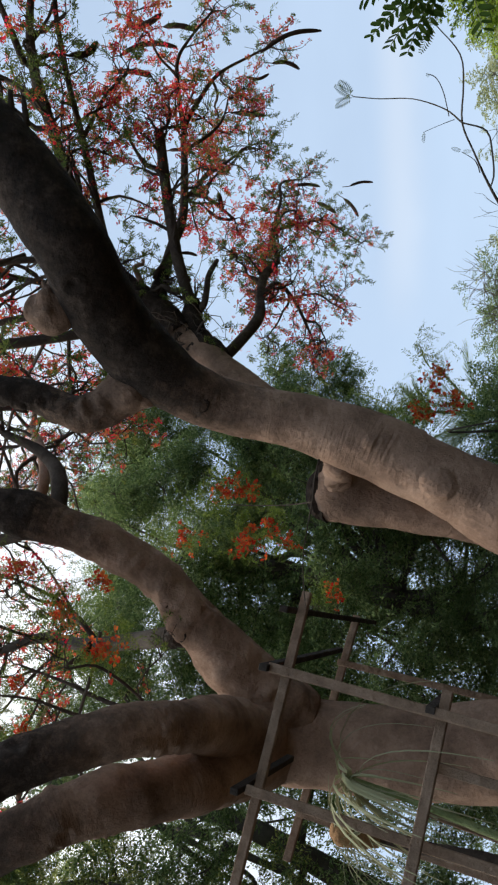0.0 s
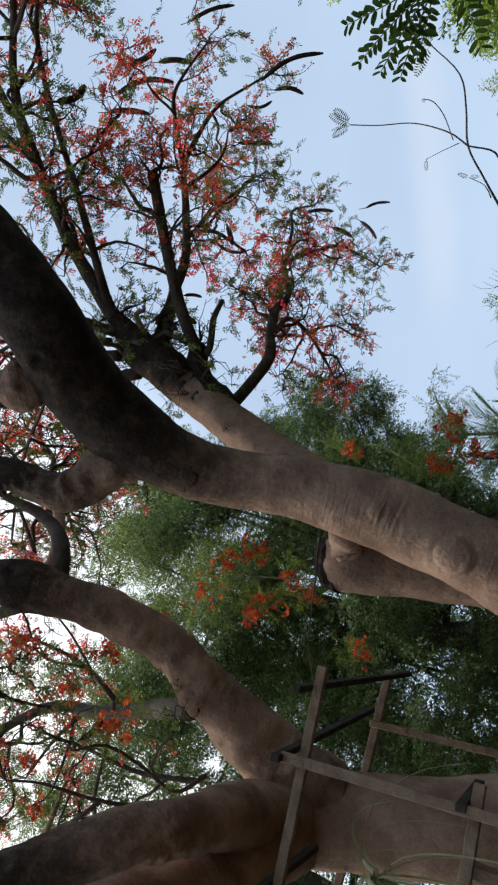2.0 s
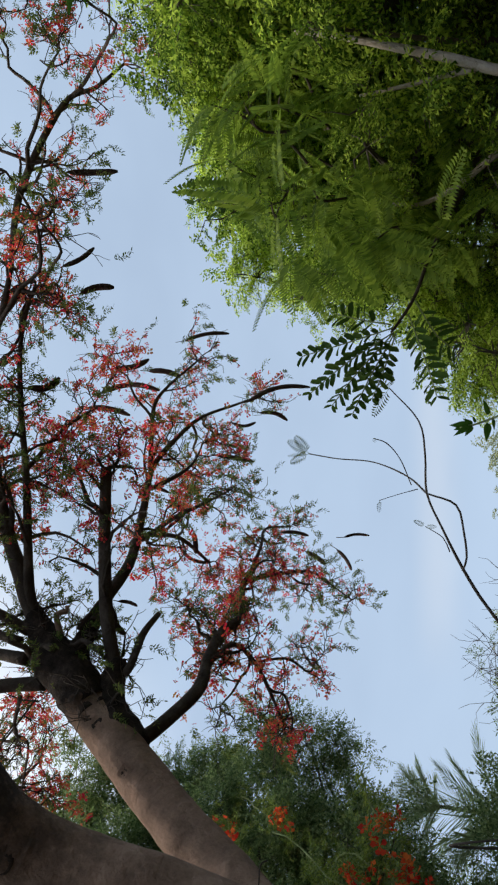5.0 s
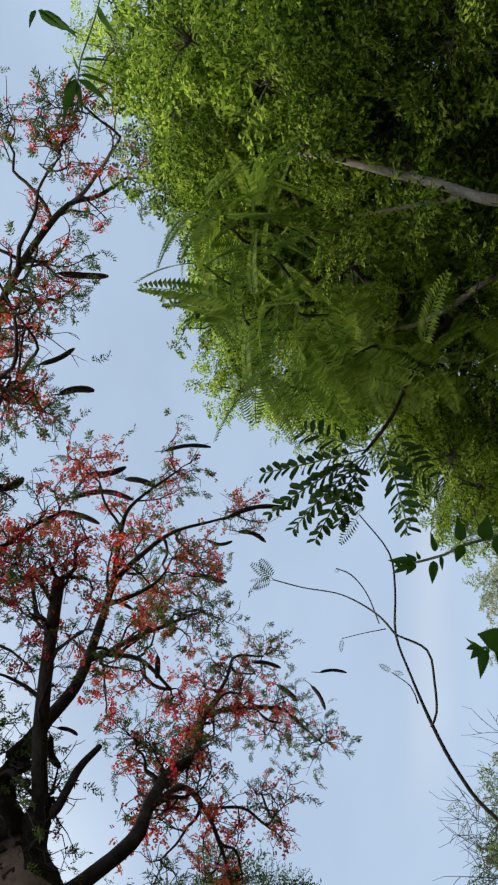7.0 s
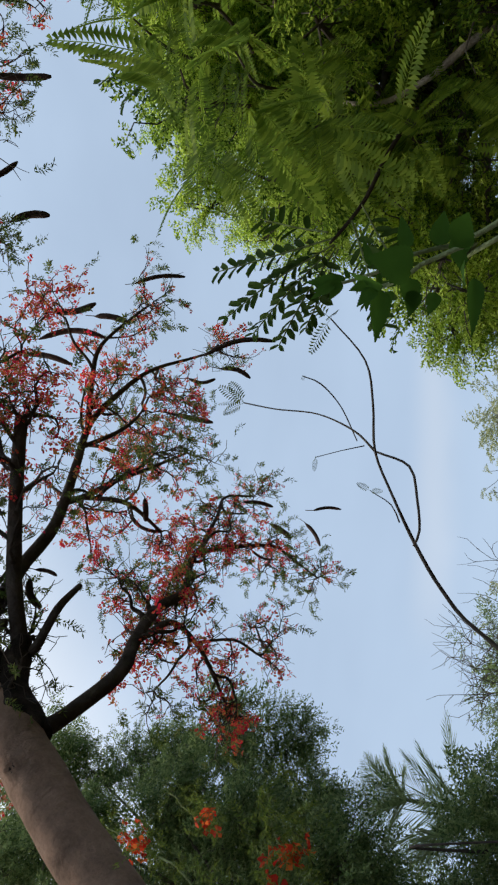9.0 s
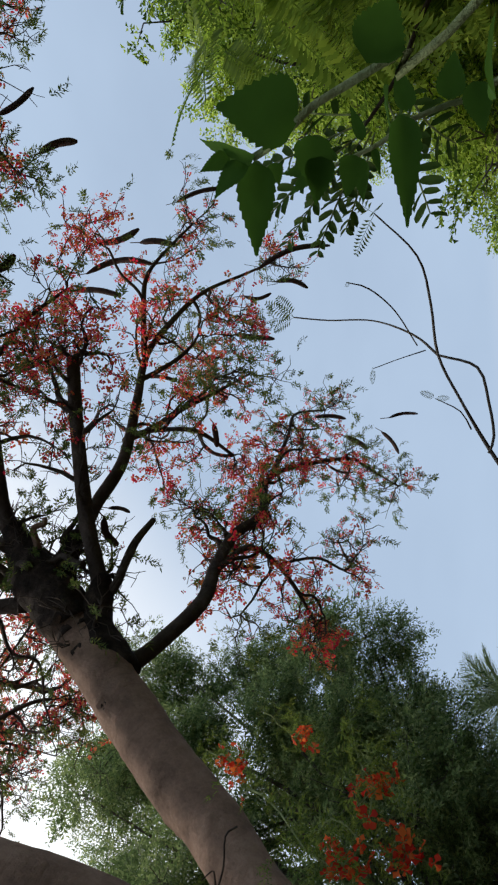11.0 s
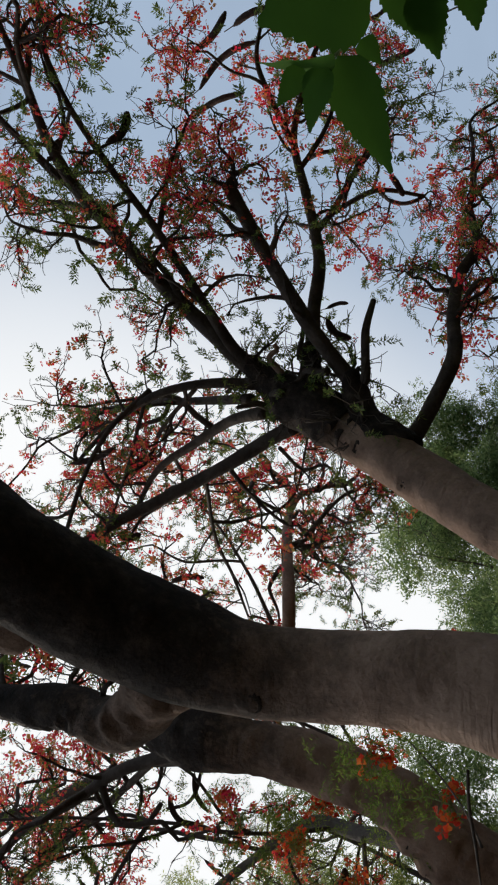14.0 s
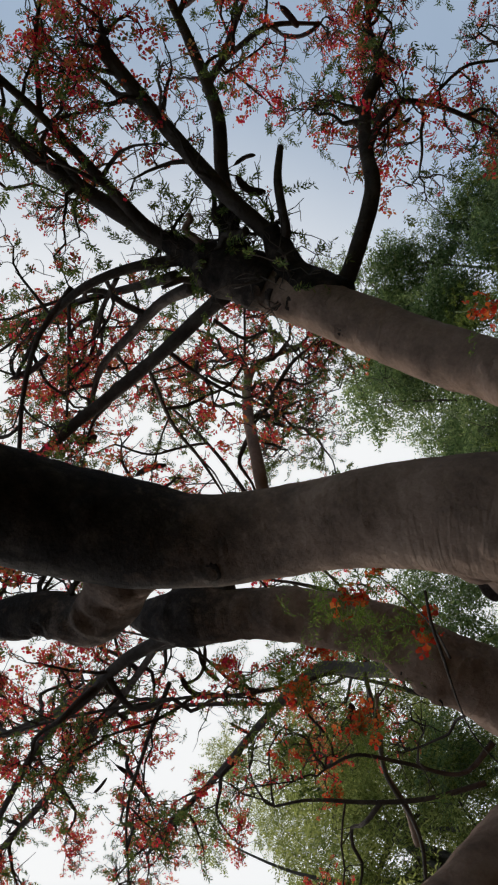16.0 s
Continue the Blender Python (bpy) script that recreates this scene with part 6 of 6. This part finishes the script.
def build_lance_twig():
    """A twig of the overhead tree with long pointed leaves."""
    twig = limb("twig", OVER, [(5.141, 2.176, 4.43, 0.008), (4.298, 2.222, 4.177, 0.004), (3.82, 2.234, 4.043, 0.004), (3.626, 2.263, 3.99, 0.003)], STEM, 6, 0.05, 0.03, "twig with long pointed leaves")
    me = mesh_from("leaf", *toothed_leaf(0.12, 4), LEAF_BIG)
    for p, ahead, size, (hint, slim) in [
    ((3.732, 2.247, 4.019), (0.716, -0.328, 0.616), 0.158, TILTED),
    ((3.798, 2.237, 4.038), (0.510, 0.404, -0.759), 0.169, FACING),
    ((3.755, 2.246, 4.022), (0.002, 0.469, -0.883), 0.163, EDGE_ON),
    ((3.689, 2.253, 4.008), (-0.006, 0.469, -0.883), 0.187, FACING),
    ((3.655, 2.259, 3.998), (-0.407, 0.429, -0.807), 0.202, FACING),
    ((3.686, 2.249, 4.017), (-0.976, -0.103, 0.194), 0.141, TILTED),
    ((3.652, 2.254, 4.007), (-0.990, 0.068, -0.127), 0.250, FACING),
    ((3.626, 2.263, 3.990), (-0.886, 0.218, -0.410), 0.196, EDGE_ON),
    ((4.150, 2.059, 4.372), (-0.354, 0.439, -0.826), 0.281, FACING),
    ((4.150, 2.059, 4.372), (-0.566, 0.387, -0.728), 0.296, TILTED),
    ((4.146, 2.053, 4.384), (-0.989, 0.068, -0.128), 0.130, FACING),
    ((4.330, 2.199, 4.166), (-0.850, 0.247, -0.465), 0.286, TILTED)]:
        turn = turns_from(np.array([ahead], float), np.array([hint], float), [size], RNG, 0.05)[0]
        ob = part("leaf", me, twig)
        ob.matrix_basis = Matrix.Translation(Vector(p) - Vector(OVER.location)) @ Matrix(turn.tolist()).to_4x4() @ Matrix.Diagonal((1, slim, 1, 1))


build_lance_twig()


# ---------------------------------------------------------------- wooden frame before the second trunk
def bar(root, a, b, w=0.042, d=0.026, name="board", mat=WOOD):
    """A sawn board from a to b with slightly worn edges."""
    a, b = Vector(a), Vector(b)
    bm = bmesh.new()
    bmesh.ops.create_cube(bm, size=1.0)
    bmesh.ops.scale(bm, vec=(w, d, (b - a).length), verts=bm.verts)
    bmesh.ops.bevel(bm, geom=bm.edges[:], offset=0.003, segments=1, affect="EDGES")
    me = bpy.data.meshes.new(name)
    bm.to_mesh(me)
    bm.free()
    uv = me.uv_layers.new(name="UVMap")
    for lp in me.loops:
        c = me.vertices[lp.vertex_index].co
        uv.data[lp.index].uv = (c.z * 3, c.x + c.y)
    me.materials.append(mat)
    turn = (b - a).to_track_quat("Z", "Y").to_matrix().to_4x4()
    ob = part(name, me, root)
    ob.matrix_basis = Matrix.Translation((a + b) / 2 - Vector(root.location)) @ turn


def build_frame():
    root = thing("trellis", (-1.3, 3.5, 0), "weathered wooden trellis of posts and crossbars before a tree trunk", "trellis")
    bar(root, (-1.13, 3.4, 0), (-1.0, 3.16, 3.06), name="post")
    bar(root, (-1.66, 3.45, 0), (-1.52, 3.06, 3.06), name="post")
    bar(root, (-1.36, 3.5, 0), (-1.26, 3.24, 2.29), name="post")
    bar(root, (-1.44, 5.05, 0), (-1.4, 4.9, 3.36), name="post")
    bar(root, (-2.3, 4.6, 0), (-2.25, 4.46, 3.36), name="post")
    bar(root, (-0.70, 3.5, 3.05), (-2.0, 3.0, 3.05), 0.03, 0.045, "rail")
    bar(root, (-1.13, 5.17, 3.35), (-2.5, 4.34, 3.35), 0.03, 0.05, "rail")
    bar(root, (-0.96, 3.32, 2.29), (-1.75, 2.9, 2.29), 0.03, 0.045, "rail")
    bar(root, (-1.317, 3.418, 2.330), (-1.464, 3.703, 1.794), 0.03, 0.045, "rail")
    bar(root, (-1.526, 3.405, 2.354), (-1.697, 3.715, 1.773), 0.03, 0.045, "rail")
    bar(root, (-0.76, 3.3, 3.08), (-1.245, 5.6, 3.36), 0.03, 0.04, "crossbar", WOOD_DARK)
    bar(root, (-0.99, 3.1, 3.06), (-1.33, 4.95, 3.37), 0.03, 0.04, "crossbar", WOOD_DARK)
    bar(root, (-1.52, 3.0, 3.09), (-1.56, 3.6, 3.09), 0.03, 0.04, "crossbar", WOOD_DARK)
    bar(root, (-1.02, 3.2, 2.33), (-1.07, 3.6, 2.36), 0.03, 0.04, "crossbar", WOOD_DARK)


build_frame()


# ---------------------------------------------------------------- strap-leaved plant in the frame
def build_tuft():
    root = thing("strap_leaf_plant", (-1.62, 3.36, 0), "grey-green strap-leaved plant with a shaggy dry stem", "plant")
    rng = np.random.default_rng(41)
    top = np.array((-1.44, 3.30, 2.68))
    limb("stem", root, [(-1.62, 3.4, -0.05, 0.04), (-1.6, 3.42, 1.2, 0.028), (-1.48, 3.36, 2.38, 0.014), (-1.44, 3.30, 2.68, 0.014)], STEM, 14, 0.25, 0.03, "thin green stem")
    limb("dry_stem", root, [(-1.66, 3.5, -0.05, 0.06), (-1.68, 3.56, 1.4, 0.04), (-1.74, 3.52, 2.4, 0.035), (-1.71, 3.38, 2.62, 0.04)], BARK_TWIG, 16, 0.4, 0.02, "dark dead stem")
    limb("dry_head", root, [(-1.725, 3.42, 2.55, 0.035), (-1.71, 3.37, 2.63, 0.056), (-1.70, 3.34, 2.7, 0.058), (-1.695, 3.33, 2.73, 0.04)], DRY, 28, 0.5, 0.008, "shaggy orange-brown dead leaf base")
    for k in range(34):  # dry leaves hanging from the dead stem
        a0 = np.array((-1.70, 3.34, 2.68)) + rng.normal(0, 0.035, 3)
        d0 = rng.normal(0, 1, 3) * (1, 1, 0.4)
        line = wander(a0, d0 + (0, 0, -0.3), rng.uniform(0.25, 0.5), 0.0026, 0.0012, rng, 0.22, 7, -0.22)
        v0, f0, uv0 = tube_arrays(spline(line, 0.04), 4, 0, False)
        part("dry_leaf", under(mesh_from("dry_leaf", v0, f0, STRAW, uv0), root), root)
    for k in range(48):
        d = rng.normal(0, 1, 3) * (0.55, 0.6, 0.5) + (-0.15, -0.25, 0.25)
        d /= np.linalg.norm(d)
        long = rng.uniform(0.28, 0.75)
        p, rows = top + rng.normal(0, 0.025, 3), []
        fall = rng.uniform(0.3, 0.62)
        for i in range(9):
            rows.append((*p, 0.0062 * (1 - (i / 8.4) ** 2) + 0.0008))
            d = d + (0, 0, -fall)
            d /= np.linalg.norm(d)
            p = p + d * long / 8
        line = np.array(rows)
        tan, s, u = frames_of(line)
        v = np.concatenate([line[:, :3] + s * line[:, 3:4], line[:, :3] - u * 0.002, line[:, :3] - s * line[:, 3:4]])
        n = len(line)
        i = np.arange(n - 1)
        f = np.vstack([np.stack([i, i + 1, n + i + 1, n + i], -1), np.stack([n + i, n + i + 1, 2 * n + i + 1, 2 * n + i], -1)])
        part("leaf", under(mesh_from("leaf", v, f, STRAW), root), root)


build_tuft()


# ---------------------------------------------------------------- palms and bare shrub beyond
def build_palm(base, crown, fronds, reach, seed, label):
    root = thing("palm", base, label, "palm", "palms")
    rng = np.random.default_rng(seed)
    limb("trunk", root, [(*base[:2], -0.1, 0.07), (base[0], base[1], crown[2] * 0.5, 0.035), (*crown, 0.018)], BARK_FAR, 12, 0.12, 0.08)
    for k in range(fronds):
        a = 2 * math.pi * k / fronds + rng.uniform(-0.2, 0.2)
        d = np.array([math.cos(a), math.sin(a), rng.uniform(0.5, 2.8)])
        d /= np.linalg.norm(d)
        p, rows = np.array(crown, float), []
        long = reach * rng.uniform(0.8, 1.15)
        for i in range(10):
            rows.append((*p, 0.011 * (1 - i / 11)))
            d = d + (0, 0, -0.06)
            d /= np.linalg.norm(d)
            p = p + d * long / 9
        line = spline(rows, long / 44)
        h = Heap()
        h.tube(line, 4)
        tan, s, u = frames_of(line)
        idx = np.arange(4, len(line))
        for sg in (-1, 1):
            k2 = np.sin(np.pi * (0.12 + 0.8 * idx / len(line)))
            side = np.cross(tan[idx], (0, 0, 1.0))
            side /= np.linalg.norm(side, axis=1)[:, None] + 1e-9
            ahead = tan[idx] * 1.0 + sg * side + (0, 0, -0.05) + rng.normal(0, 0.1, (len(idx), 3))
            h.scatter(*LANCE, turns_from(ahead, np.tile((0, 0, 1.0), (len(idx), 1)), reach * 0.34 * k2, rng, 0.2), line[idx, :3])
        part("frond", under(h.mesh("frond", PALM_LEAF), root), root)


LANCE = np.array([(0, -0.006, 0), (0.45, -0.024, 0.012), (1, 0, -0.02), (0.45, 0.024, 0.012)]), [np.array([[0, 1, 2, 3]])]
build_palm((0.75, 9.8, 0), (0.62, 9.55, 4.12), 18, 0.62, 51, "feather palm with arching fronds among trees")
build_palm((0.75, 9.2, 0), (0.6, 9.2, 3.35), 14, 0.85, 52, "smaller palm with drooping fronds")


def build_bare_shrub():
    root = thing("shrub", (2.3, 8.6, 0), "bare grey twiggy shrub", "shrub")
    rng = np.random.default_rng(61)
    h = Heap()
    for k in range(44):
        d = np.array([rng.normal(0, 0.25), rng.normal(0, 0.25), 1.0])
        st = wander((2.3 + rng.normal(0, 0.15), 8.6 + rng.normal(0, 0.15), 0.0), d, rng.uniform(2.5, 3.55), 0.008, 0.003, rng, 0.10, 10)
        h.tube(st, 5)
        for j in range(4, 11):
            for _ in range(5):
                t2 = wander(st[j, :3], st[j, :3] - st[j - 1, :3] + rng.normal(0, 0.3, 3), rng.uniform(0.2, 0.5), 0.0035, 0.0016, rng, 0.25, 4)
                h.tube(t2, 3)
                t3 = wander(t2[2, :3], t2[3, :3] - t2[2, :3] + rng.normal(0, 0.12, 3), rng.uniform(0.1, 0.3), 0.003, 0.0015, rng, 0.3, 3)
                h.tube(t3, 3)
    part("twig_mass", under(h.mesh("twig_mass", BARK_FAR), root), root, "bare grey twigs", "stuff")


build_bare_shrub()
